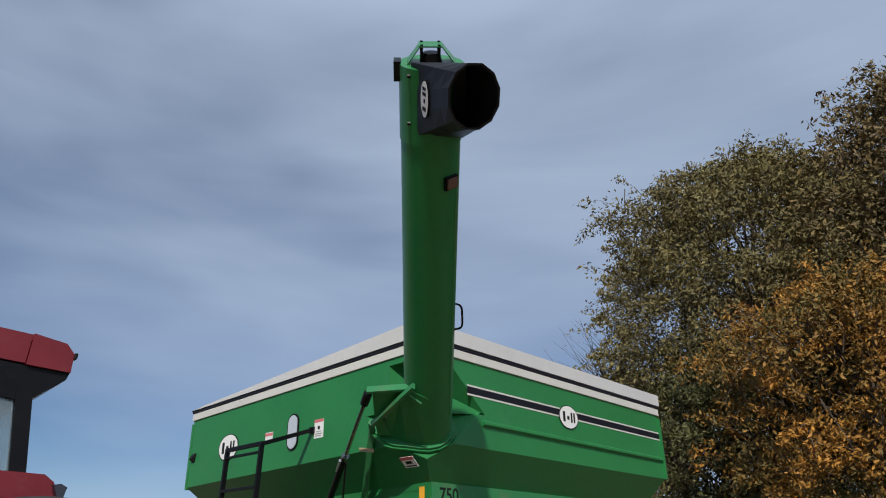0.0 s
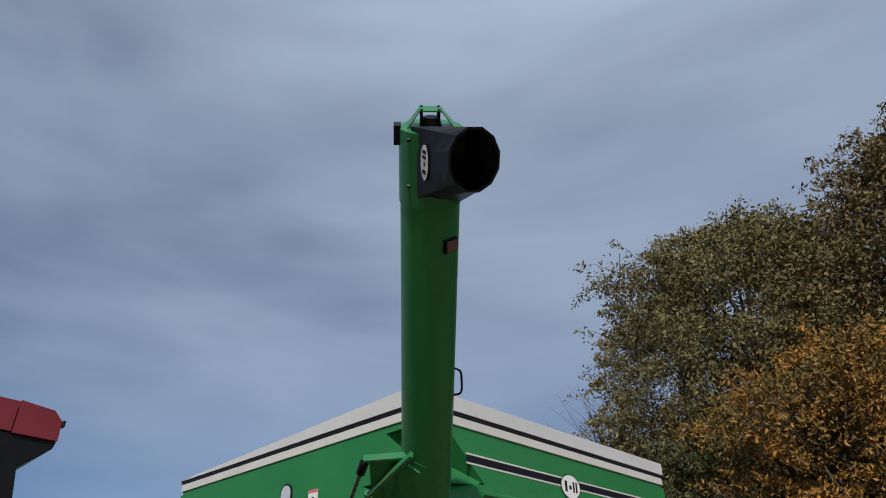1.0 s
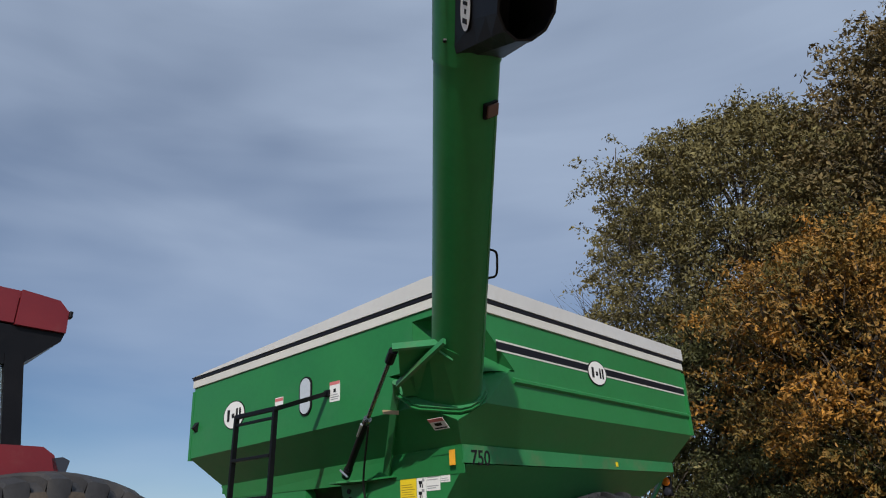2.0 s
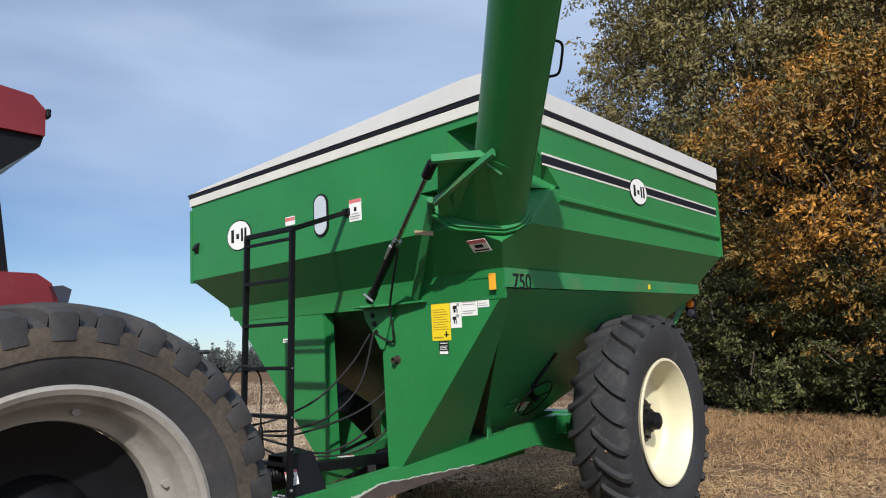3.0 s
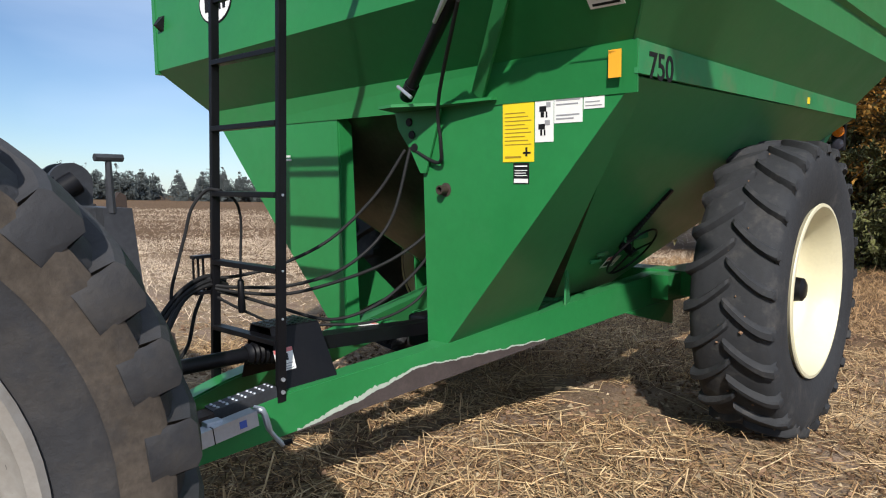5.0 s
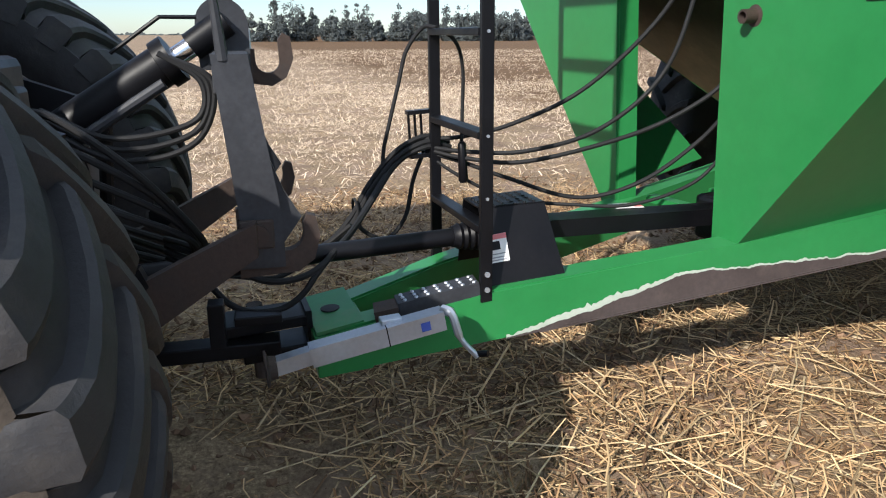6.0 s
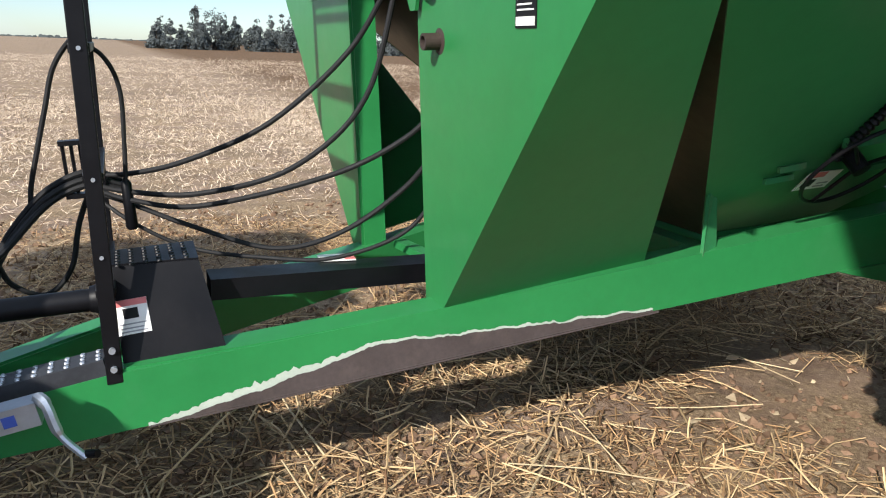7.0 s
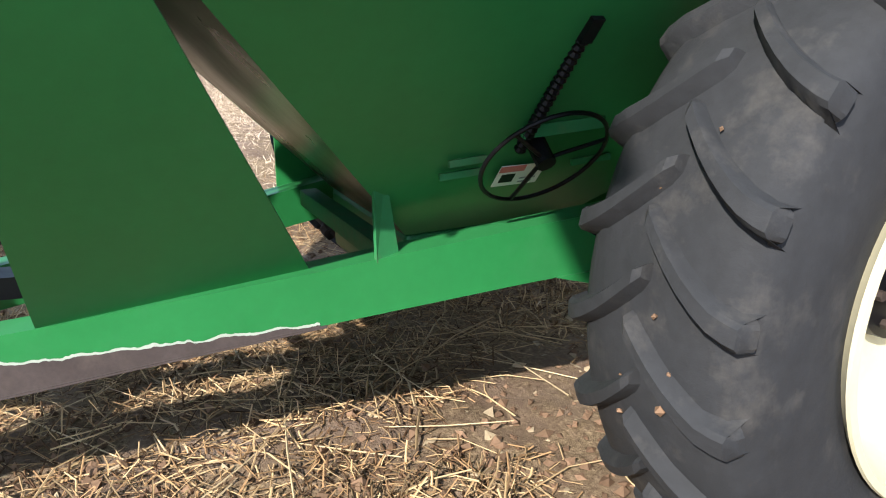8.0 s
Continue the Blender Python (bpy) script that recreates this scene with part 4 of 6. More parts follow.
def badge(x, y, z, rx, rz, w, h, parent):
    """An oval white sign with plain dark bars for its mark."""
    root = part("badge", plate(B(), [(w * math.cos(a), 0, h * math.sin(a)) for a in (math.tau * k / 28 for k in range(28))], 0.004, (0, -1, 0)), INK, parent, "oval black and white maker's badge")
    root.matrix_local = pose(x, y, z, rx, 0, rz)
    part("badge_face", plate(B(), [(w * 0.93 * math.cos(a), -0.004, h * 0.93 * math.sin(a)) for a in (math.tau * k / 28 for k in range(28))], 0.002, (0, -1, 0)), DECAL, root)
    for x0, x1, z0, z1 in ((-0.60, -0.38, -0.42, 0.42), (-0.18, 0.04, -0.22, 0.10), (0.20, 0.36, -0.42, 0.42), (0.48, 0.64, -0.42, 0.42)):
        part("badge_mark", box(B(), x0 * w, x1 * w, -0.008, -0.005, z0 * h, z1 * h), INK, root)
    return root
badge(-1.03, YF, 2.708, 0, 0, 0.185, 0.135, cart)
badge(XR + 0.004, -0.46, 2.868, 0, 90, 0.165, 0.115, cart)

# oval sight window in the front wall
def oval(w, h, n=28):
    return [((w if abs(math.cos(a)) < 2 else w) * math.cos(a), 0, (h - w) * (1 if math.sin(a) > 0 else -1) + w * math.sin(a)) for a in (math.tau * (k + 0.5) / n for k in range(n))]
win = part("sight_window", plate(B(), oval(0.085, 0.168), 0.012, (0, -1, 0)), INK, cart, "black rubber framed oval sight window")
win.matrix_local = pose(0.08, YF, 2.725)
part("pane", plate(B(), [(x, -0.012, z) for x, _, z in oval(0.070, 0.152)], 0.003, (0, -1, 0)), WINDOW, win)


def decal(x0, x1, z0, z1, mat, bars, y=YP, name="warning_decal", label="printed warning decal", tilt=None):
    """A thin sign with plain bars of ink where its print stands."""
    w, h = x1 - x0, z1 - z0
    ob = part(name, box(B(), 0, w, -0.003, 0, 0, h), mat, cart, label)
    ob.matrix_local = tilt if tilt else pose(x0, y, z0)
    for m, rects in bars:
        for a, b, c, d in rects:
            part("print", box(B(), a * w, b * w, -0.0045, -0.003, c * h, d * h), FINEPRINT if m is INK and mat is DECAL and (d - c) < 0.1 else m, ob)
    return ob
lines = [(0.08, 0.92 - 0.1 * (k % 3), 0.08 + 0.06 * k, 0.095 + 0.06 * k) for k in range(12)]
decal(0.888, 1.062, 1.715, 2.01, YELLOW, [(INK, [(0.06, 0.94, 0.93, 0.945)]), (material("ochre ink", (0.35, 0.23, 0.02), 0.5), lines[3:] + [(0.08, 0.6, 0.06, 0.09)]), (INK, [(0.66, 0.9, 0.12, 0.15), (0.74, 0.8, 0.08, 0.22)])], label="yellow warning decal with fine print")
decal(1.068, 1.165, 1.80, 2.02, DECAL, [(REDINK, [(0.08, 0.92, 0.86, 0.93)]), (INK, [(0.25, 0.62, 0.60, 0.71), (0.62, 0.85, 0.68, 0.78), (0.32, 0.5, 0.49, 0.595), (0.6, 0.68, 0.48, 0.6), (0.2, 0.55, 0.25, 0.36), (0.55, 0.82, 0.33, 0.43), (0.3, 0.4, 0.13, 0.245), (0.5, 0.58, 0.13, 0.245)])])
decal(1.169, 1.31, 1.878, 2.03, DECAL, [(REDINK, [(0, 1, 0.80, 1)]), (INK, [(0.08, 0.92, 0.62, 0.66), (0.08, 0.85, 0.5, 0.54), (0.08, 0.9, 0.2, 0.24), (0.08, 0.7, 0.1, 0.14)])])
decal(1.316, 1.413, 1.93, 2.038, DECAL, [(YELLOW, [(0, 1, 0.8, 1)]), (INK, [(0.22, 0.36, 0.45, 0.62), (0.62, 0.74, 0.45, 0.62), (0.1, 0.9, 0.1, 0.14), (0.1, 0.8, 0.24, 0.28)])])
decal(0.948, 1.035, 1.615, 1.71, INK, [(DECAL, [(0.1, 0.9, 0.82, 0.88), (0.1, 0.9, 0.62, 0.66), (0.1, 0.8, 0.5, 0.54), (0.1, 0.9, 0.38, 0.42), (0.05, 0.95, 0.05, 0.25)])], label="black serial decal with white print")
decal(0.40, 0.53, 2.625, 2.79, DECAL, [(REDINK, [(0, 1, 0.84, 1)]), (INK, [(0.4, 0.62, 0.45, 0.64), (0.1, 0.9, 0.2, 0.25), (0.1, 0.8, 0.1, 0.14), (0.2, 0.8, 0.32, 0.36)])], y=YF)
decal(-0.37, -0.25, 2.70, 2.77, DECAL, [(REDINK, [(0, 1, 0.5, 0.9)])], y=YF)
decal(-0.86, -0.76, 1.75, 1.79, GREEN, [(DECAL, [(0, 0.9, 0.6, 0.95), (0, 1, 0.1, 0.4)])], name="small_lettering", label="small faded white lettering")
part("reflector", box(B(), SR - 0.105, SR - 0.05, SF - 0.018, SF - 0.012, ZL, ZS + 0.02), AMBER, cart, "amber reflector strip")
part("reflector", box(B(), SR + 0.014, SR + 0.018, 0.05, 0.09, ZL + 0.03, ZL + 0.07), YELLOW, cart, "small amber reflector")
txt = bpy.data.curves.new("model number", "FONT")
txt.body, txt.size, txt.extrude, txt.align_x, txt.align_y, txt.offset = "750", 0.152, 0.001, "LEFT", "CENTER", 0.002
txt_ob = bpy.data.objects.new("model number", txt)
num = new("model_number", bpy.data.meshes.new_from_object(txt_ob))
num.data.materials.append(INK)
num.parent = cart
num["label"] = "black model number 750"
num.matrix_local = Matrix.Translation((SR + 0.0155, SF + 0.09, (ZL + ZS) / 2)) @ pose(0, 0, 0, 90, 0, 90)
bpy.data.objects.remove(txt_ob)
# tail lamp on its bracket
bm = bar(B(), (1.30, 1.15, 1.72), (1.42, 1.33, 2.02), 0.05, 0.03)
part("lamp_bracket", bm, GREEN, cart)
lamp = part("tail_lamp", box(B(), 1.40, 1.50, 1.31, 1.35, 1.80, 2.00, 0.008), BLACK, cart)
part("amber_lens", lathe(B(), [(0, 0.045), (0.012, 0.042), (0.02, 0.02), (0.022, 0)], 20), ORANGE, lamp, "amber lens").matrix_local = pose(1.45, 1.31, 1.95, 0, 0, -90)
part("dark_lens", lathe(B(), [(0, 0.045), (0.012, 0.042), (0.02, 0.02), (0.022, 0)], 20), LENSDARK, lamp, "unlit dark lens").matrix_local = pose(1.45, 1.31, 1.85, 0, 0, -90)
# the drain pipe on the near leg
bm = lathe(B(), [(-0.012, 0.036), (0.0, 0.036), (0.004, 0.023), (0.05, 0.023), (0.05, 0.016), (0.02, 0.016)], 20)
part("pipe_stub", bm, RUST, cart, "rusty threaded pipe stub").matrix_local = pose(0.525, YP, 1.585, 0, 0, -90)

# ---- unloading auger ----
AX = Vector((1.62, -2.258, 2.6))
AD = Vector((0.9426, -0.9363, 1.0)).normalized()
A_SIDE = AD.cross(Vector((0, 0, 1))).normalized()
A_UP = A_SIDE.cross(AD).normalized()
TOP = 2.93                                   # length along the axis to the top


def on_auger(s, a=0.0, b=0.0):
    return AX + AD * s + A_SIDE * a + A_UP * b


auger = new("auger")
auger.parent = cart
auger["label"] = "raised green unloading auger tube"
part("auger_tube", sweep(B(), [on_auger(-0.045), on_auger(0.7), on_auger(1.4), on_auger(2.1), on_auger(TOP)], 0.190, 40), GREEN, auger, smooth=True)
part("head_sleeve", sweep(B(), [on_auger(2.46), on_auger(TOP + 0.004)], 0.197, 40), GREEN, auger, smooth=True)
# flange of the fold, a round plate with an ear to the hinge
def flange(s, t, k):
    pts = [(-0.228, -0.025), (-0.205, -0.09), (-0.156, -0.164), (-0.09, -0.21), (-0.008, -0.232), (0.09, -0.222), (0.174, -0.206), (0.29, -0.19), (0.345, -0.165), (0.45, -0.04), (0.48, 0.02), (0.44, 0.07), (0.30, 0.09), (0.22, 0.15), (0.10, 0.23), (-0.04, 0.245), (-0.17, 0.18), (-0.23, 0.08)]
    return plate(B(), [on_auger(s, a * k, b * k) for a, b in pts], t, AD)
part("fold_flange", flange(-0.060, 0.016, 1.0), GREEN, auger, "green fold flange with chipped rim")
part("fold_flange", flange(-0.036, 0.014, 0.95), DUSTY, auger)
part("hinge_pin", sweep(B(), [on_auger(-0.10, 0.45, 0.0), on_auger(0.07, 0.455, -0.02)], 0.026, 14), DUSTY, auger)
W0, W1 = on_auger(0.535, 0.15, -0.185), on_auger(0.15, 0.43, -0.12)
bm = B()
low_ = [on_auger(-0.03, 0.40, -0.01), on_auger(-0.03, 0.30, -0.09), on_auger(-0.03, 0.17, -0.155), on_auger(-0.03, 0.02, -0.192)]
top_ = [W1.lerp(W0, f) for f in (0.0, 0.35, 0.75, 1.0)]
sheets = []
for off in (Vector(), A_UP * 0.008):
    lo_ = [bm.verts.new(p + off) for p in low_]
    hi_ = [bm.verts.new(p + off) for p in top_]
    end_ = bm.verts.new(on_auger(0.45, 0.0, -0.192) + off)
    for i in range(3):
        bm.faces.new((lo_[i], hi_[i], hi_[i + 1], lo_[i + 1]))
    bm.faces.new((lo_[3], hi_[3], end_))
    sheets.append(lo_ + [end_] + hi_[::-1])
for i in range(len(sheets[0])):
    j = (i + 1) % len(sheets[0])
    bm.faces.new((sheets[0][i], sheets[0][j], sheets[1][j], sheets[1][i]))
part("lift_web", bm, GREEN, auger)
part("lift_plate", plate(B(), [on_auger(0.455, 0.43, -0.10), on_auger(0.485, 0.10, -0.10), on_auger(0.0, 0.10, -0.10), on_auger(0.0, 0.40, -0.10), on_auger(0.15, 0.42, -0.10)], 0.012, A_UP), GREEN, auger)
part("lift_plate_edge", bar(B(), on_auger(0.475, 0.47, -0.11), on_auger(0.505, 0.09, -0.11), 0.022, 0.065, A_UP), DUSTY, auger)
part("lift_strap", bar(B(), W0 + (W0 - W1).normalized() * 0.06, W1 - (W0 - W1).normalized() * 0.02, 0.026, 0.05, A_UP), DUSTY, auger, "dusty green strap")
part("rod_end", bar(B(), on_auger(0.50, 0.15, -0.20), on_auger(0.43, 0.06, -0.215), 0.014, 0.014), DUSTY, auger)
# black spout below the head: a loft from a square on the tube to a many-sided mouth
def spout_ring(k, f):
    a = math.tau * k / 12 + math.pi / 12
    c, s = math.cos(a), math.sin(a)
    m = max(abs(c), abs(s))
    base = Vector((2.725 + 0.235 * s / m, -0.035 + 0.158 * c / m, -0.10))
    mouth = Vector((2.885 + 0.192 * s, -0.222 + 0.146 * c, -0.53))
    return base.lerp(mouth, f)
bm = B()
rings = []
for f, inset in ((0, 0), (0.45, 0), (0.8, 0), (1.0, 0), (1.0, 0.012), (0.5, 0.014), (0.1, 0.014)):
    row = []
    for k in range(12):
        p = spout_ring(k, min(1.0, f * (1.25 if f < 0.8 else 1.0)))
        mid = sum((spout_ring(j, min(1.0, f * (1.25 if f < 0.8 else 1.0))) for j in range(12)), Vector()) / 12
        p = p + (mid - p).normalized() * inset
        row.append(bm.verts.new(on_auger(*p)))
    rings.append(row)
for p, q in zip(rings, rings[1:]):
    for k in range(12):
        bm.faces.new((p[k], p[(k + 1) % 12], q[(k + 1) % 12], q[k]))
bm.faces.new(rings[-1])
spout = part("spout", bm, CHARCOAL, auger, "charcoal many-sided discharge spout")
bc = (spout_ring(0, 0.42) + spout_ring(11, 0.42)) / 2
e1 = (on_auger(*(spout_ring(1, 0.42))) - on_auger(*(spout_ring(10, 0.42)))).normalized()
e2 = (on_auger(*((spout_ring(0, 0.6) + spout_ring(11, 0.6)) / 2)) - on_auger(*((spout_ring(0, 0.1) + spout_ring(11, 0.1)) / 2)))
e2 = (e2 - e1 * e2.dot(e1)).normalized()
e3 = e1.cross(e2)
if e3.dot(A_SIDE) < 0:
    e3.negate()
bo = on_auger(*bc)
bpos = Matrix.Translation(bo + e3 * 0.004) @ Matrix((e1, -e3, e1.cross(-e3))).transposed().to_4x4()
b_ = badge(0, 0, 0, 0, 0, 0.115, 0.05, spout)
b_.matrix_local = bpos
for s_, a_ in ((2.60, 0.128), (2.89, 0.128), (2.60, -0.19)):
    part("spout_bolt", sweep(B(), [on_auger(s_, a_, -0.15), on_auger(s_, a_ + 0.018, -0.15)], 0.012, 6), BLACK, spout)
# bearing guard on the head
part("guard_plate", plate(B(), [on_auger(TOP, 0.150, -0.06), on_auger(TOP, 0.150, 0.10), on_auger(TOP + 0.105, 0.075, 0.07), on_auger(TOP + 0.105, 0.075, -0.05)], 0.006), GREEN, auger)
part("guard_plate", plate(B(), [on_auger(TOP, -0.145, -0.06), on_auger(TOP, -0.145, 0.10), on_auger(TOP + 0.105, -0.06, 0.07), on_auger(TOP + 0.105, -0.06, -0.05)], 0.006), GREEN, auger)
part("guard_top", plate(B(), [on_auger(TOP + 0.105, 0.078, -0.055), on_auger(TOP + 0.105, 0.078, 0.075), on_auger(TOP + 0.105, -0.063, 0.075), on_auger(TOP + 0.105, -0.063, -0.055)], 0.008, AD), GREEN, auger)
for a_, b_2 in ((0.06, -0.04), (-0.045, -0.04), (0.06, 0.06), (-0.045, 0.06)):
    part("guard_bolt", sweep(B(), [on_auger(TOP, a_, b_2), on_auger(TOP + 0.12, a_, b_2)], 0.009, 6), BLACK, auger)
part("bearing", sweep(B(), [on_auger(TOP, 0, 0), on_auger(TOP + 0.065, 0, 0)], [0.07, 0.05], 14), BLACK, auger, "black flange bearing")
part("head_bracket", plate(B(), [on_auger(2.83, 0.185, -0.05), on_auger(2.95, 0.185, -0.05), on_auger(2.95, 0.228, -0.05), on_auger(2.83, 0.228, -0.05)], 0.10, A_UP), BLACK, auger)
rf = part("tube_reflector", bar(B(), on_auger(2.165, -0.128, -0.150), on_auger(2.255, -0.128, -0.150), 0.105, 0.022, (A_UP * 0.72 + A_SIDE * 0.66).normalized()), BLACK, auger, "black framed reflector")
part("reflector_face", bar(B(), on_auger(2.175, -0.136, -0.158), on_auger(2.245, -0.136, -0.158), 0.088, 0.022, (A_UP * 0.72 + A_SIDE * 0.66).normalized()), material("dull amber", (0.16, 0.09, 0.07), 0.4), rf)
part("tube_handle", sweep(B(), curve([on_auger(1.20, -0.183, -0.02), on_auger(1.18, -0.228, -0.03), on_auger(1.10, -0.24, -0.03), on_auger(1.0, -0.238, -0.03), on_auger(0.97, -0.185, -0.02)], 5), 0.008, 8), BLACK, auger, "black wire handle")
part("tube_seam", bar(B(), on_auger(0.2, -0.160, -0.103), on_auger(2.15, -0.160, -0.103), 0.006, 0.006), GREEN, auger)

# lift cylinder and its seat
C0, C1 = Vector((0.44, -2.32, 2.055)), on_auger(0.445, 0.462, -0.11)
cyl = new("lift_cylinder")
cyl.parent = cart
cyl["label"] = "hydraulic lift cylinder with black barrel"
mid = C0.lerp(C1, 0.46)
part("barrel", sweep(B(), [C0.lerp(C1, 0.04), mid], 0.029, 16), BLACK, cyl, smooth=True)
part("gland", sweep(B(), [mid, C0.lerp(C1, 0.485)], 0.033, 16), RODSTEEL, cyl, smooth=True)
part("rod", sweep(B(), [C0.lerp(C1, 0.50), C0.lerp(C1, 0.95)], 0.016, 12), RODSTEEL, cyl, "dull plated rod", smooth=True)
part("port_fitting", sweep(B(), [C0.lerp(C1, 0.33) + Vector((0.004, -0.034, 0.008)), C0.lerp(C1, 0.43) + Vector((0.004, -0.034, 0.008))], [0.010, 0.015], 8), STEEL, cyl, "bright hose fitting")
part("clevis_end", sweep(B(), [C0.lerp(C1, 0.92), C1], 0.034, 10), BLACK, cyl)
part("clevis_end", sweep(B(), [C0 - (C1 - C0).normalized() * 0.03, C0.lerp(C1, 0.05)], 0.036, 10), BLACK, cyl)
part("cross_pin", sweep(B(), [C0 + Vector((-0.02, -0.05, 0.03)), C0 + Vector((0.07, -0.05, -0.03))], 0.009, 8), STEEL, cyl)
part("cylinder_hose", sweep(B(), curve([mid + Vector((0.02, 0, -0.03)), C0 + Vector((0.17, 0.03, -0.05)), C0 + Vector((0.12, 0.10, -0.25)), (0.50, YP - 0.03, 1.72), (0.30, YP - 0.02, 1.80)], 8), 0.009, 8), HOSE, cyl)
part("fold_brace", bar(B(), (0.76, YP - 0.03, 2.03), on_auger(-0.075, 0.455, 0.0), 0.065, 0.016, (0, 1, 0.3)), GREEN, cart)
part("tag", plate(B(), [(1.13, -2.56, 2.46), (1.26, -2.52, 2.44), (1.26, -2.52, 2.41), (1.13, -2.56, 2.43)], 0.004), TAN, cart, "small tan tag")
part("cylinder_seat", plate(B(), [(0.18, YP, 1.985), (0.86, YP, 2.0), (0.86, YP - 0.05, 2.0), (0.55, YP - 0.10, 1.992), (0.40, YP - 0.25, 1.985), (0.28, YP - 0.22, 1.985)], 0.014, (0, 0, 1)), GREEN, cart)
part("seat_plate", plate(B(), [(0.19, YP - 0.013, 1.98), (0.52, YP - 0.013, 1.985), (0.41, YP - 0.013, 1.67), (0.372, YP - 0.013, 1.67)], 0.011, (0, -1, 0)), GREEN, cart)
for z_ in (1.93, 1.865, 1.80):
    part("grommet", lathe(B(), [(0, 0.022), (0.006, 0.020), (0.006, 0.0)], 16), INK, cart).matrix_local = pose(0.30 + (1.93 - z_) * 0.28, YP - 0.026, z_, 0, 0, -90)
bm = plate(B(), [(XL + 0.05, YF - 0.002, 2.72), (XL + 0.13, YF - 0.002, 2.72), (XL + 0.11, YF - 0.05, 2.66), (XL + 0.07, YF - 0.05, 2.66)], 0.06, (0, 0, -1))
part("corner_hook", bm, INK, cart, "black rope hook")
decal(0, 0.145, 0, 0.105, DECAL, [(REDINK, [(0, 1, 0.72, 1)]), (INK, [(0.25, 0.7, 0.35, 0.6), (0.1, 0.9, 0.1, 0.2)])], tilt=pose(1.465, -2.351, 2.284, 47, 0, 0))

# ---- ladder ----
ladder = thing("ladder", CART, "black steel ladder with handrail fixed to the cart tongue", "ladder")
LY, LA, LB = -3.08, -0.125, 0.405
RAILW = 0.042
part("rail", box(B(), LB - 0.012, LB + 0.012, LY - RAILW / 2, LY + RAILW / 2, 0.70, 2.53, 0.003), BLACK, ladder)
part("rail", box(B(), LA - 0.012, LA + 0.012, LY - RAILW / 2, LY + RAILW / 2, 0.62, 2.53, 0.003), BLACK, ladder)
for z in (0.955, 1.265, 1.585, 1.885, 2.185):
    part("rung", box(B(), LA + 0.012, LB - 0.012, LY - 0.025, LY + 0.025, z - 0.012, z + 0.012, 0.003), BLACK, ladder)
part("rung", box(B(), LA + 0.012, LB - 0.012, LY - 0.012, LY + 0.012, 2.455, 2.475), BLACK, ladder)
part("handrail", box(B(), LA - 0.02, LB + 0.02, LY - 0.016, LY + 0.016, 2.515, 2.55, 0.004), BLACK, ladder)
part("handrail", bar(B(), (LB - 0.02, LY + 0.01, 2.532), (0.375, YF - 0.02, 2.70), 0.03, 0.036), BLACK, ladder)
part("rail_foot", box(B(), 0.345, 0.41, YF - 0.025, YF, 2.675, 2.73, 0.004), BLACK, ladder)
for z in (0.80, 0.745):
    part("rail_bolt", sweep(B(), [(LB + 0.012, LY, z), (LB + 0.022, LY, z)], 0.009, 8), STEEL, ladder)
for z in (1.06, 1.265, 1.585):
    part("rail_bolt", sweep(B(), [(LB + 0.012, LY, z), (LB + 0.016, LY, z)], 0.0055, 8), STEEL, ladder)

# the ladder leans a little towards the tank
for ob in ladder.children:
    if ob.name.split(".")[0] != "rail_foot":
        for v in ob.data.vertices:
            v.co.y += 0.042 * (v.co.z - 0.85) * min(1, max(0, (-2.6 - v.co.y) / 0.3))

# ---- driveline shield, step and jack on the tongue ----
shield = new("driveline_shield")
shield.parent = cart
shield["label"] = "black folded steel driveline shield and step"
part("shield_side", plate(B(), [(0.372, -3.06, 0.728), (0.412, -2.787, 0.754), (0.341, -2.829, 1.0), (0.3015, -3.06, 1.0)], 0.006), BLACK, shield)
part("shield_top", plate(B(), [(0.3015, -3.06, 1.0), (0.341, -2.829, 1.0), (0.150, -2.825, 1.0), (0.150, -3.06, 1.0)], 0.006, (0, 0, 1)), BLACK, shield)
part("shield_end", plate(B(), [(0.412, -2.787, 0.754), (0.341, -2.829, 1.0), (0.150, -2.825, 1.0), (0.06, -2.785, 0.74)], 0.006), BLACK, shield)
part("shield_side", plate(B(), [(0.06, -3.06, 0.74), (0.06, -2.785, 0.74), (0.150, -2.825, 1.0), (0.150, -3.06, 1.0)], 0.006), BLACK, shield)
stud = None
for i in range(8):
    for j in range(6):
        x, y = 0.172 + 0.03 * i, -3.04 + 0.036 * j
        if x > 0.335:
            continue
        if stud is None:
            stud = part("tread_stud", lathe(B(), [(0, 0.008), (0.004, 0.006), (0.004, 0)], 8), BLACK, shield)
            ob = stud
        else:
            ob = new("tread_stud", stud.data)
            ob.parent = shield
        ob.matrix_local = pose(x, y, 1.006, 0, -90, 0)
SN = Vector((0.955, -0.164, 0.247))
lab = decal(0, 0.088, 0, 0.098, DECAL, [(REDINK, [(0, 1, 0.82, 1)]), (INK, [(0.25, 0.7, 0.45, 0.75), (0.1, 0.9, 0.28, 0.32), (0.1, 0.8, 0.16, 0.2), (0.1, 0.9, 0.06, 0.1)])], tilt=Matrix.Translation((0.3545, -3.062, 0.812)) @ Matrix((Vector((0.145, 0.985, 0.094)), -SN, Vector((-0.235, -0.058, 0.970)))).transposed().to_4x4())
part("drive_housing", bar(B(), (0.225, -2.80, 0.881), (0.225, -1.98, 0.822), 0.11, 0.066), BLACK, cart, "black driveline housing")
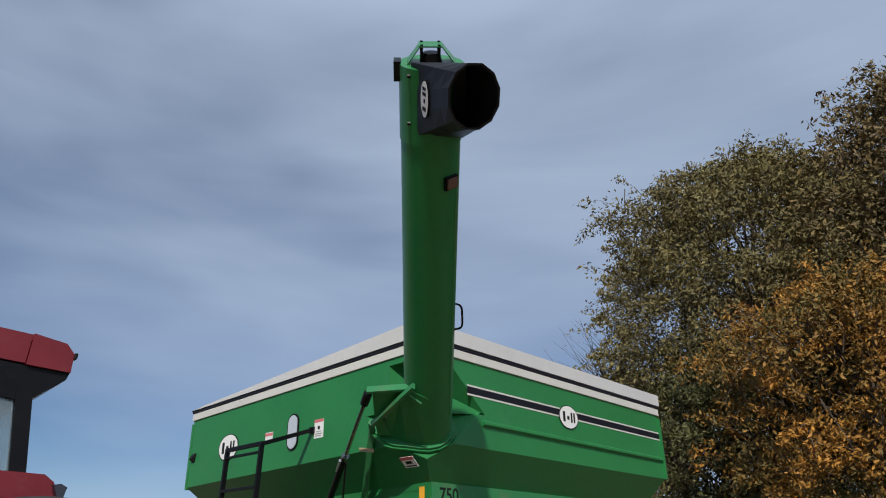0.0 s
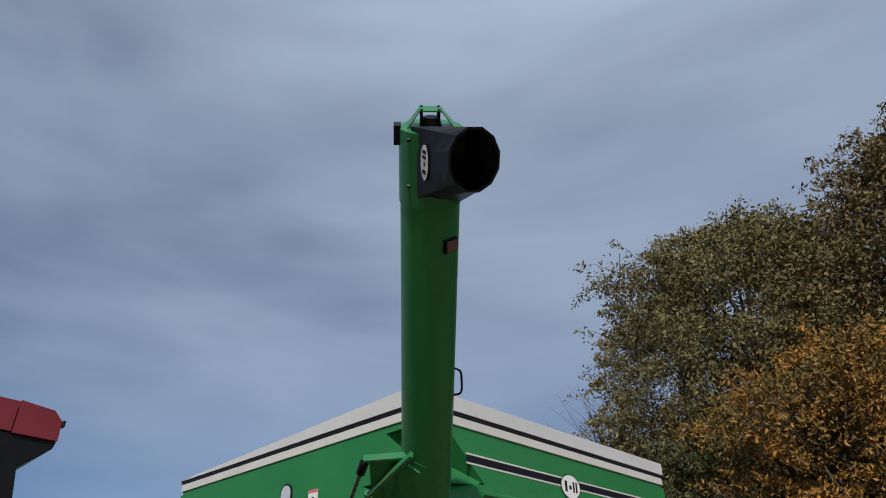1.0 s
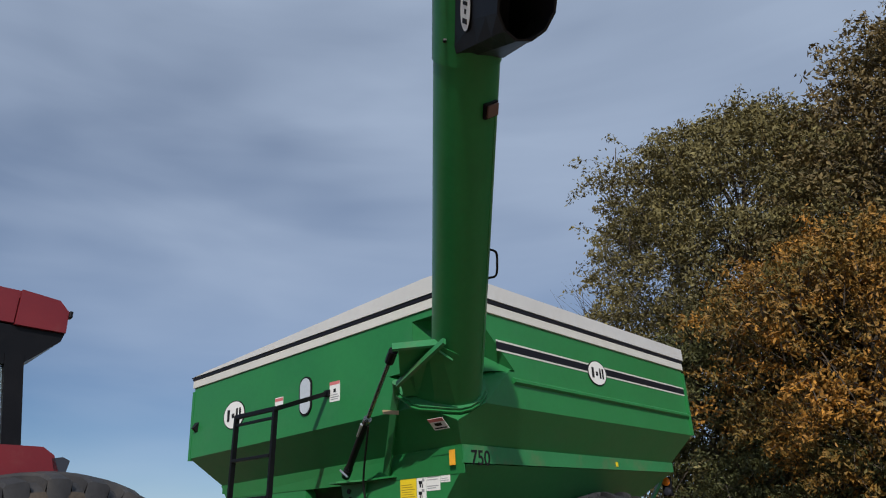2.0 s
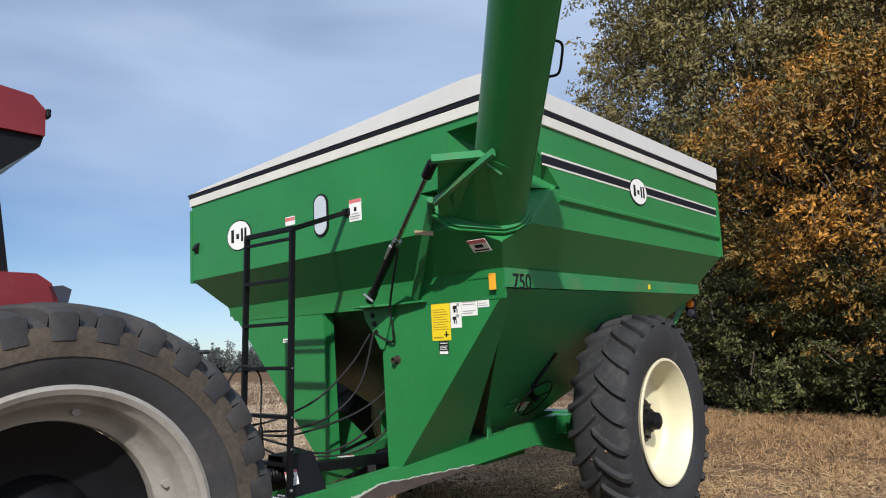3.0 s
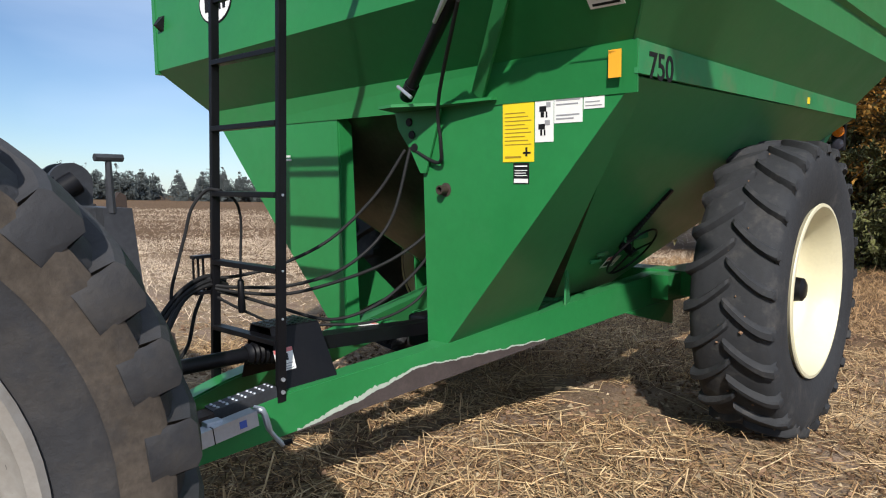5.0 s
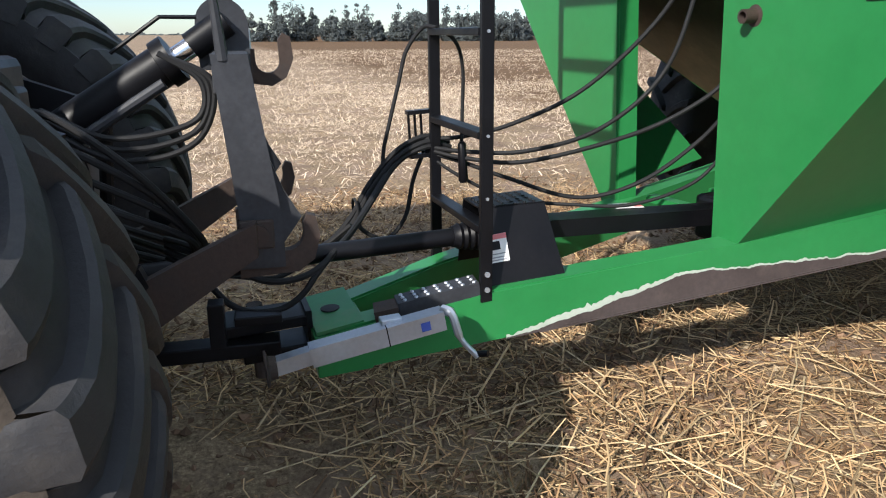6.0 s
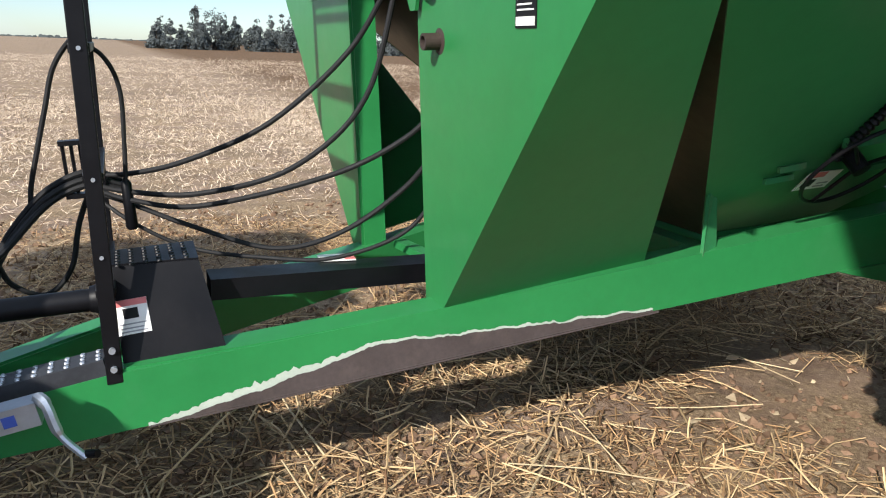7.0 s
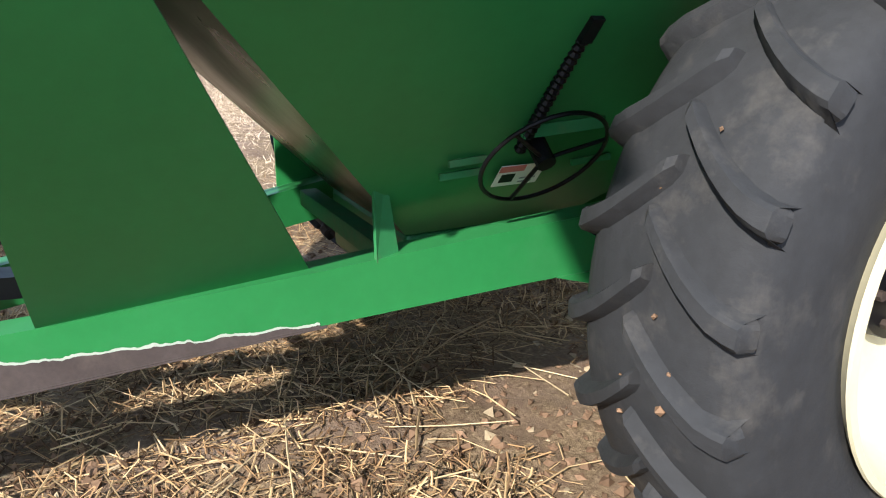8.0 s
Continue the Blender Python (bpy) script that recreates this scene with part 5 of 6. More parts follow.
decal(0, 0.12, 0, 0.075, DECAL, [(REDINK, [(0.7, 1, 0.1, 0.9)])], tilt=Matrix.Translation((0.185, -2.44, 0.891)) @ pose(0, 0, 0, -4.1) @ pose(0, 0, 0, -90, 0, 85))
part("gearbox", box(B(), 0.06, 0.34, -1.98, -1.75, 0.68, 0.87, 0.02), BLACK, cart, "black gearbox")
pad = part("tongue_pad", bar(B(), (0.335, -3.38, 0.705), (0.365, -3.10, 0.745), 0.085, 0.055), WORNBLACK, cart, "worn black step pad with raised studs")
stud = part("pad_stud", lathe(B(), [(0, 0.008), (0.005, 0.006), (0.005, 0)], 8), STEEL, pad)
for k in range(21):
    f = (k // 3 + 0.5) / 7
    ob = stud if k == 0 else new("pad_stud", stud.data)
    ob.parent = pad
    ob.matrix_local = pose(0.335 + 0.03 * f + 0.027 * (k % 3 - 1), -3.38 + 0.28 * f, 0.733 + 0.04 * f, -8, -90, 0)
part("jack_mount", bar(B(), (0.33, -3.46, 0.695), (0.345, -3.38, 0.705), 0.09, 0.04), RUST, cart)

jack = thing("tongue_jack", CART, "silver galvanised tongue jack folded along the beam", "jack")
J0, J1, J2 = Vector((0.452, -3.83, 0.625)), Vector((0.455, -3.70, 0.645)), Vector((0.478, -3.265, 0.70))
part("outer_tube", bar(B(), J1, J2, 0.060, 0.064), STEEL, jack)
part("inner_tube", bar(B(), J0, J1, 0.046, 0.049), STEEL, jack)
part("foot_plate", lathe(B(), [(0, 0.058), (0.006, 0.058), (0.012, 0.04), (0.035, 0.036), (0.035, 0)], 20), RUST, jack, "rusty round foot").matrix_local = Matrix.Translation(J0 - Vector((0, 0.012, 0))) @ pose(0, 0, 0, 0, 0, 90)
part("jack_bracket", box(B(), 0.43, 0.475, -3.47, -3.40, 0.69, 0.725, 0.004), STEEL, jack)
part("tube_band", bar(B(), J1.lerp(J2, 0.56), J1.lerp(J2, 0.568), 0.064, 0.068), BLACK, jack)
part("tube_label", bar(B(), J1.lerp(J2, 0.81) + Vector((0.031, 0, 0)), J1.lerp(J2, 0.88) + Vector((0.031, 0, 0)), 0.002, 0.03), BLUEINK, jack, "blue and white sticker")
part("crank", sweep(B(), curve([J2 + Vector((0.0, 0.0, 0.03)), J2 + Vector((0.035, 0.02, 0.02)), J2 + Vector((0.05, 0.04, -0.06)), J2 + Vector((0.065, 0.09, -0.13))], 6), [0.017] * 6 + [0.014] * 6 + [0.010] * 7, 8), STEEL, jack, "bent steel crank")
part("crank_grip", sweep(B(), [J2 + Vector((0.055, 0.085, -0.125)), J2 + Vector((0.085, 0.12, -0.115))], 0.011, 8), BLACK, jack)

# slide gate crank with its hand wheel on the side of the hopper
gate = new("gate_crank")
gate.parent = cart
gate["label"] = "black hand wheel of the slide gate"
def sheet_x(z):
    return TX1 + (SR - TX1) * (z - ZP) / (ZL - ZP)
HC = Vector((sheet_x(1.19) + 0.085, -0.79, 1.17))
nw = Vector((0.74, 0.0, -0.67))
hu, hv = Vector((0, 1, 0)), Vector((0.67, 0, 0.74))
part("rim", sweep(B(), [HC + hu * 0.195 * math.cos(a) + hv * 0.195 * math.sin(a) for a in (math.tau * k / 40 for k in range(41))], 0.0068, 8, caps=False), BLACK, gate, smooth=True)
for ang in (20, 140, 260):
    a = math.radians(ang)
    part("spoke", sweep(B(), [HC, HC + hu * 0.19 * math.cos(a) + hv * 0.19 * math.sin(a)], 0.0065, 6), BLACK, gate)
part("hub", sweep(B(), [HC - nw * 0.075, HC + nw * 0.02], 0.03, 12), BLACK, gate)
G0, G1 = Vector((0.79, -0.845, 1.19)), Vector((1.10, -0.83, 1.56))
part("screw", sweep(B(), [G0.lerp(G1, 0.86 * k / 40) for k in range(41)], [0.019 if k % 2 else 0.013 for k in range(41)], 10), BLACK, gate, "black ribbed screw boot")
part("screw_cap", bar(B(), G0.lerp(G1, 0.85), G1, 0.036, 0.036), BLACK, gate)
for y0, z_, ln in ((-1.06, 1.12, 0.13), (-1.05, 1.165, 0.12), (-0.60, 1.12, 0.15)):
    part("gate_guide", bar(B(), (sheet_x(z_) + 0.02, y0, z_), (sheet_x(z_) + 0.02, y0 + ln, z_ + 0.006), 0.012, 0.02), DUSTY, cart)
part("gate_guide", bar(B(), (sheet_x(1.25) + 0.02, -0.86, 1.25), (sheet_x(1.25) + 0.02, -0.58, 1.262), 0.02, 0.035), DUSTY, cart)
decal(0, 0.16, 0, 0.10, DECAL, [(REDINK, [(0, 0.55, 0.72, 1)]), (INK, [(0.1, 0.4, 0.2, 0.6), (0.55, 0.9, 0.3, 0.36), (0.55, 0.85, 0.12, 0.18)])], tilt=Matrix.Translation((sheet_x(1.06) + 0.022, -0.86, 1.06)) @ pose(0, 0, 0, 0, 42, 0) @ pose(0, 0, 0, 0, 0, 90))

# ---- hoses ----
def hose(name, pts, r, label, ends=None, m=CART):
    ob = tagged(part(name, sweep(B(), curve(pts, 8), r, 8), HOSE, smooth=True), label, "hose", "hydraulic hoses")
    ob.matrix_world = m
    return ob
HP = Vector((-0.15, -3.10, 1.155))
DARK = "black rubber hydraulic hose strung from the ladder to the cart"
hose("hydraulic_hose", [HP + Vector((0, 0.0, 0.03)), (-0.08, -2.97, 1.19), (0.02, -2.80, 1.235), (0.10, -2.55, 1.345), (0.17, -2.30, 1.56), (0.26, -2.17, 1.79)], 0.0085, DARK)
hose("hydraulic_hose", [HP, (-0.03, -2.98, 1.14), (0.10, -2.78, 1.14), (0.17, -2.50, 1.21), (0.25, -2.28, 1.42), (0.30, -2.17, 1.80)], 0.0085, DARK)
hose("hydraulic_hose", [HP + Vector((0, 0.0, -0.01)), (-0.02, -2.98, 1.115), (0.12, -2.78, 1.105), (0.24, -2.40, 1.187), (0.33, -2.18, 1.30), (0.40, -2.08, 1.42)], 0.0085, DARK)
hose("hydraulic_hose", [HP + Vector((0, 0, -0.02)), (-0.05, -2.97, 1.09), (0.03, -2.83, 1.03), (0.12, -2.58, 0.94), (0.24, -2.38, 0.998), (0.31, -2.18, 1.14), (0.40, -2.08, 1.30)], 0.0085, DARK)
hose("hydraulic_hose", [HP + Vector((0, 0, -0.03)), (-0.05, -2.98, 1.03), (0.02, -2.82, 0.945), (0.16, -2.62, 0.925), (0.27, -2.42, 0.925), (0.34, -2.2, 1.0), (0.40, -2.08, 1.16)], 0.007, DARK)
BUND = "black hydraulic hose from the tractor in a tied bundle"
LOOPS = ([(-0.05, -3.359, 1.002), (0.1, -3.462, 0.944), (0.22, -3.558, 0.908), (0.27, -3.63, 0.855), (0.28, -3.684, 0.797), (0.27, -3.753, 0.756), (0.25, -3.843, 0.751), (0.2, -3.91, 0.768), (0.15, -3.964, 0.821), (0.1, -4.018, 0.884), (0.08, -4.5, 1.1)],
         [(-0.05, -3.36, 0.998), (0.1, -3.473, 0.935), (0.22, -3.579, 0.891), (0.26, -3.656, 0.86), (0.25, -3.74, 0.846), (0.22, -3.809, 0.852), (0.18, -3.858, 0.873), (0.12, -3.914, 0.914), (0.08, -4.4, 1.15)])
for k, (dx, dz) in enumerate(((0, 0.02), (0.02, 0.0), (-0.02, 0.004), (0.0, -0.02), (0.025, -0.018))):
    o = Vector((dx, 0, dz))
    if k < 3:
        tail = [(-0.15, -3.54, 0.80), (-0.12 + dx, -3.73, 0.79), (-0.05, -4.01, 0.82 + 0.05 * k), (0.05 + dx * 3, -4.35, 1.05 + 0.05 * k), (0.10 + dx * 4, -4.6, 1.2 + 0.05 * k)]
    else:
        tail = LOOPS[k - 3]
    hose("hydraulic_hose", [HP + o * 0.8 + Vector((0, 0.10, -0.01)), HP + o + Vector((0, 0, 0.02)), Vector((-0.15, -3.224, 1.125)) + o] + ([Vector((-0.15, -3.336, 1.012)) + o, Vector((-0.15, -3.425, 0.885)) + o] if k < 3 else []) + [Vector(q) + o * 0.6 for q in tail], 0.011, BUND)
hose("hydraulic_hose", [(0.0, -3.45, 0.92), (-0.05, -3.594, 0.81), (-0.05, -3.733, 0.745), (-0.05, -3.87, 0.77), (0.0, -4.1, 0.86), (0.06, -4.5, 1.1)], 0.010, BUND)
CABLE = "thin black control cable looped over a ladder rung"
hose("control_cable", [(-0.05, -3.06, 1.60), (-0.13, -3.09, 1.60), (-0.16, -3.15, 1.52), (-0.16, -3.19, 1.40), (-0.16, -3.235, 1.26), (-0.16, -3.268, 1.15), (-0.15, -3.28, 1.05)], 0.008, CABLE)
hose("control_cable", [(-0.06, -3.06, 1.60), (-0.03, -3.0, 1.55), (-0.04, -2.97, 1.45), (-0.04, -2.98, 1.28), (-0.03, -2.99, 1.18)], 0.007, CABLE)
hose("control_cable", [HP + Vector((-0.02, 0, -0.02)), (-0.18, -3.15, 1.02), (-0.18, -3.195, 0.87), (-0.18, -3.28, 0.793), (-0.18, -3.37, 0.84), (-0.18, -3.40, 0.91)], 0.009, CABLE)
_grip = tagged(part("hand_grip", sweep(B(), [(-0.03, -2.99, 1.02), (-0.03, -2.99, 1.03), (-0.03, -2.99, 1.17), (-0.03, -2.99, 1.18)], [0.014, 0.019, 0.016, 0.009], 12), BLACK, smooth=True), "black hanging control grip beside the ladder", "grip")
_grip.matrix_world = CART
tie = tagged(part("hose_tie", sweep(B(), [Vector((-0.15 + 0.05 * math.cos(a), -3.40, 0.93 + 0.05 * math.sin(a))) for a in (math.tau * k / 12 for k in range(13))], 0.006, 6), HOSE), "black strap tied round the hose bundle", "strap")
tie.matrix_world = CART
holder = new("hose_holder")
holder.parent = ladder
for dy in (-0.05, -0.025, 0.0):
    part("holder_rod", sweep(B(), [(LA - 0.03, LY + dy - 0.03, 1.13), (LA - 0.03, LY + dy - 0.03, 1.29)], 0.006, 6), BLACK, holder)
part("holder_bar", box(B(), LA - 0.04, LA, LY - 0.09, LY + 0.02, 1.285, 1.30), BLACK, holder)
part("holder_bar", box(B(), LA - 0.04, LA, LY - 0.09, LY + 0.02, 1.115, 1.13), BLACK, holder)
# driveline shaft between tractor and cart
shaft = thing("driveline_shaft", pose(0, 0, 0), "black telescoping driveline shaft between tractor and cart", "driveline")
S0, S1 = Vector((-6.62, 3.20, 0.705)), Vector((-6.64, 1.85, 0.655))
part("shaft_tube", sweep(B(), [S0, S0.lerp(S1, 0.55)], 0.033, 20), BLACK, shaft, smooth=True)
part("shaft_tube", sweep(B(), [S0.lerp(S1, 0.5), S1], 0.039, 20), BLACK, shaft, smooth=True)
part("shaft_cone", sweep(B(), [S0 + Vector((0, 0.12 - 0.012 * k, 0)) for k in range(15)], [0.066 - 0.0015 * k - (0.006 if k % 2 else 0) for k in range(14)] + [0.038], 20), BLACK, shaft, "ribbed black shaft cone", smooth=True)

# ---- the tractor ahead of the cart; its frame stands at the rear axle ----
tractor = thing("tractor", pose(-6.64, 1.405, 0.0, 0, 0, -4.5), "red row crop tractor with a black cab frame and silver rims", "tractor")
def build_tractor_wheel(m):
    w = new("wheel")
    w.parent = tractor
    w.matrix_local = m
    build_tyre(w, 0.905, 0.58, 0.55, 30, -1, DUSTRUBBER, lug_h=0.036, lug_w=0.112, sweep_angle=0.30, foot=0.105, flare=0.45, slope=0.55, bow=1.5, crown=0.042)
    prof = [(0.235, 0.590), (0.25, 0.588), (0.257, 0.572), (0.245, 0.552), (0.212, 0.541), (0.198, 0.528), (0.185, 0.520), (0.12, 0.508), (0.08, 0.494), (0.045, 0.465), (0.03, 0.449), (0.0, 0.446), (-0.03, 0.446), (-0.03, 0.47), (0.02, 0.50), (-0.23, 0.55), (-0.25, 0.59), (-0.23, 0.595), (-0.18, 0.55), (0.15, 0.54)]
    part("dust_band", lathe(B(), [(0.2905, 0.69), (0.2915, 0.72), (0.2895, 0.78), (0.2805, 0.800), (0.275, 0.79), (0.28, 0.70)], 72, closed=True), SIDEDUST, w, "dried brown dust on the tyre wall", smooth=True)
    part("rim", lathe(B(), prof, 64, closed=True), SILVER, w, "dusty silver steel rim", smooth=True)
    part("wheel_centre", lathe(B(), [(-0.10, 0.445), (-0.025, 0.445), (-0.03, 0.42), (-0.07, 0.37), (-0.075, 0.24), (-0.03, 0.20), (0.0, 0.16), (0.02, 0.10), (0.02, 0.0)], 40), BLACK, w, "dark cast wheel centre", smooth=True)
    bolts(w, SILVER, 6, 0.487, 0.065, 0.017, 0.03)
    bolts(w, BLACK, 8, 0.13, 0.01, 0.014, 0.025)
    return w
build_tractor_wheel(pose(1.112, 0.015, 0.781, 20))
build_tractor_wheel(pose(-1.084, -0.12, 0.781, 50, 0, 180))
part("axle_housing", lathe(B(), [(-0.9, 0.10), (-0.5, 0.13), (-0.28, 0.2), (0.28, 0.2), (0.5, 0.13), (0.9, 0.10)], 24), BLACK, tractor, smooth=True).location = (0, 0, 0.80)
part("transmission", box(B(), -0.26, 0.26, -1.2, 0.36, 0.50, 1.18, 0.04), BLACK, tractor, "dark greasy transmission housing")
part("rockshaft_cover", box(B(), -0.22, 0.22, -0.3, 0.42, 1.18, 1.34, 0.03), BLACK, tractor)
part("drawbar", box(B(), -0.045, 0.045, -0.4, 1.12, 0.385, 0.435, 0.005), BLACK, tractor, "black drawbar")
part("drawbar_hanger", box(B(), -0.14, 0.14, 0.15, 0.21, 0.34, 0.56, 0.01), BLACK, tractor)
part("drawbar_hammer_strap", box(B(), -0.05, 0.05, 0.98, 1.13, 0.50, 0.53, 0.004), BLACK, tractor)
part("drawbar_post", box(B(), -0.02, 0.05, 0.90, 0.95, 0.43, 0.58, 0.004), BLACK, tractor)
part("pto_stub", sweep(B(), [(0, 0.36, 0.72), (0, 0.52, 0.71)], 0.06, 16), BLACK, tractor)
# cab
cab = new("cab")
cab.parent = tractor
cab.location = (0, 0.05, 0)
cab["label"] = "glass cab with red roof"
def prism(y_z, x0, x1):
    return plate(B(), [(x0, y, z) for y, z in y_z], x1 - x0, (1, 0, 0))
roof = part("roof", prism([(-0.29, 2.46), (-0.29, 2.60), (-0.25, 2.640), (-1.75, 2.66), (-1.85, 2.60), (-1.85, 2.46)], -0.80, 0.80), RED, cab, "red moulded roof")
part("roof_cap", prism([(-0.285, 2.45), (-0.285, 2.645), (-0.09, 2.625), (-0.035, 2.57), (-0.03, 2.45)], -0.815, 0.815), RED, cab, "red rear roof cap")
part("roof_underside", prism([(-0.03, 2.448), (-0.04, 2.405), (-0.22, 2.24), (-0.30, 2.24), (-1.85, 2.40), (-1.85, 2.455)], -0.79, 0.79), BLACK, cab, "black roof underside")
part("roof_knob", box(B(), 0.78, 0.83, -0.035, -0.015, 2.535, 2.575, 0.006), BLACK, cab)
for sx in (-1, 1):
    part("cab_pillar", bar(B(), (sx * 0.76, -0.15, 1.72), (sx * 0.76, -0.25, 2.30), 0.07, 0.09, (0, 1, 0)), BLACK, cab)
    part("cab_pillar", bar(B(), (sx * 0.76, -1.05, 1.35), (sx * 0.76, -1.0, 2.42), 0.05, 0.06, (0, 1, 0)), BLACK, cab)
    part("cab_pillar", bar(B(), (sx * 0.72, -1.75, 1.25), (sx * 0.74, -1.68, 2.42), 0.05, 0.06, (0, 1, 0)), BLACK, cab)
    p_ = part("side_glass", plate(B(), [(sx * 0.765, -0.20, 1.75), (sx * 0.765, -0.30, 2.30), (sx * 0.765, -0.98, 2.40), (sx * 0.765, -1.03, 1.6)], 0.006), GLASS, cab, "tinted side glass")
    p_.visible_shadow = False
p_ = part("rear_glass", plate(B(), [(-0.70, -0.140, 1.75), (0.70, -0.140, 1.75), (0.70, -0.232, 2.28), (-0.70, -0.232, 2.28)], 0.006), GLASS, cab, "tinted rear glass")
p_.visible_shadow = False
part("cab_floor", box(B(), -0.74, 0.74, -1.75, -0.22, 1.20, 1.74, 0.03), BLACK, cab)
part("seat", box(B(), -0.25, 0.25, -0.85, -0.45, 1.74, 2.15, 0.06), BLACK, cab)
hood = part("hood", box(B(), -0.36, 0.36, -3.75, -1.85, 1.0, 1.72, 0.08), RED, tractor, "red hood")
part("front_frame", box(B(), -0.24, 0.24, -3.8, -1.2, 0.55, 1.0, 0.03), BLACK, tractor)
for sx in (-1, 1):
    w = new("front_wheel")
    w.parent = tractor
    w.matrix_local = pose(sx * 0.85, -2.95, 0.60, 0, 0, 0 if sx > 0 else 180)
    build_tyre(w, 0.62, 0.36, 0.36, 22, -1, DUSTRUBBER)
    part("rim", lathe(B(), [(0.13, 0.38), (0.12, 0.34), (0.0, 0.30), (0.0, 0.08), (-0.02, 0.08), (-0.02, 0.32), (-0.13, 0.38)], 40, closed=True), SILVER, w, smooth=True)
part("front_axle", box(B(), -0.75, 0.75, -3.02, -2.88, 0.52, 0.68, 0.02), BLACK, tractor)
# fenders with tail lamps
for sx in (-1, 1):
    pts = [(-0.62, 1.30), (-0.55, 1.66), (-0.40, 1.79), (-0.13, 1.795), (-0.075, 1.76), (-0.045, 1.69), (-0.10, 1.65), (-0.40, 1.66), (-0.50, 1.58), (-0.55, 1.30)]
    x0, x1 = (0.78, 1.15) if sx > 0 else (-1.15, -0.78)
    f_ = part("fender", prism(pts, x0, x1), RED, tractor, "red rear fender")
    f_.location = (0, 0.07 * sx, 0)
    part("fender_skirt", box(B(), x0 + 0.01, x1 - 0.01, -0.5, -0.09, 1.60, 1.655), BLACK, f_)
    lamp_ = part("fender_lamp", prism([(-0.085, 1.745), (-0.035, 1.755), (0.0, 1.74), (-0.015, 1.655), (-0.05, 1.65)], x1 - 0.10 if sx > 0 else x0, x1 if sx > 0 else x0 + 0.10), LENSDARK, f_, "smoked tail lamp")
    part("fender_bolt", box(B(), (x0 + x1) / 2 - 0.03, (x0 + x1) / 2 + 0.03, -0.22, -0.17, 1.79, 1.81), BLACK, f_)

# three-point quick hitch
hitch = thing("quick_hitch", pose(-6.64, 2.422, 0.0, 0, 0, -3.0), "black steel quick hitch frame with worn rusty hooks", "hitch")
for sx in (-1, 1):
    up_ = part("upright", prism([(-0.03, 1.355), (0.06, 1.355), (0.12, 0.93), (0.12, 0.80), (0.0, 0.80), (0.01, 0.93)], sx * 0.43 - 0.035, sx * 0.43 + 0.035), WORNBLACK, hitch)
    part("upright_rib", prism([(0.085, 1.12), (0.13, 1.00), (0.17, 0.93), (0.12, 0.86), (0.08, 0.95)], sx * 0.43 - 0.012, sx * 0.43 + 0.012), WORNBLACK, up_)
    arc = [(0.128 + 0.046 * math.cos(a), 0.885 + 0.046 * math.sin(a)) for a in (math.radians(q) for q in range(180, 361, 20))]
    hook_pts = [(0.0, 0.96), (0.082, 0.96)] + arc + [(0.172, 0.915), (0.186, 0.937), (0.208, 0.93), (0.218, 0.875), (0.20, 0.81), (0.155, 0.778), (0.0, 0.77)]
    part("hook", prism(hook_pts, sx * 0.43 - 0.018, sx * 0.43 + 0.018), RUST, hitch, "rusty lower hook")
    part("pivot_pin", lathe(B(), [(-0.06, 0.03), (0.06, 0.03)], 14), RUST, hitch).location = (sx * 0.43, 0.05, 0.895)
    part("pivot_boss", box(B(), sx * 0.43 - 0.045, sx * 0.43 + 0.045, 0.005, 0.095, 0.855, 0.935, 0.006), RUST, hitch)
part("crossbar", box(B(), -0.395, 0.395, -0.03, 0.065, 1.255, 1.355, 0.004), WORNBLACK, hitch)
for sx in (-0.055, 0.055):
    pts = [(-0.07, 1.30), (0.075, 1.30), (0.075, 1.40)] + [(0.0 + 0.075 * math.cos(a), 1.43 + 0.075 * math.sin(a)) for a in (math.radians(q) for q in range(0, 181, 15))] + [(-0.075, 1.40)]
    part("top_plate", prism(pts, sx - 0.012, sx + 0.012), WORNBLACK, hitch)
part("top_pin", lathe(B(), [(-0.10, 0.022), (0.10, 0.022)], 14), WORNBLACK, hitch).location = (0, 0.0, 1.43)
part("top_block", box(B(), -0.05, 0.05, 0.02, 0.08, 1.355, 1.42, 0.004), STEEL, hitch, "bare grey block")
arc = [(0.125 + 0.036 * math.cos(a), 1.325 + 0.036 * math.sin(a)) for a in (math.radians(q) for q in range(180, 361, 20))]
part("hook", prism([(0.06, 1.36), (0.088, 1.36)] + arc + [(0.158, 1.385), (0.172, 1.406), (0.195, 1.395), (0.202, 1.33), (0.178, 1.275), (0.135, 1.25), (0.06, 1.26)], 0.02, 0.056), RUST, hitch, "rusty upper hook")
hd = new("release_handle")
hd.parent = hitch
part("handle_stem", sweep(B(), [(0.455, 0.0, 1.34), (0.462, -0.012, 1.50)], [0.016, 0.010], 8), WORNBLACK, hd)
part("handle_bar", sweep(B(), [(0.47, -0.056, 1.510), (0.46, 0.032, 1.513)], 0.012, 8), WORNBLACK, hd)
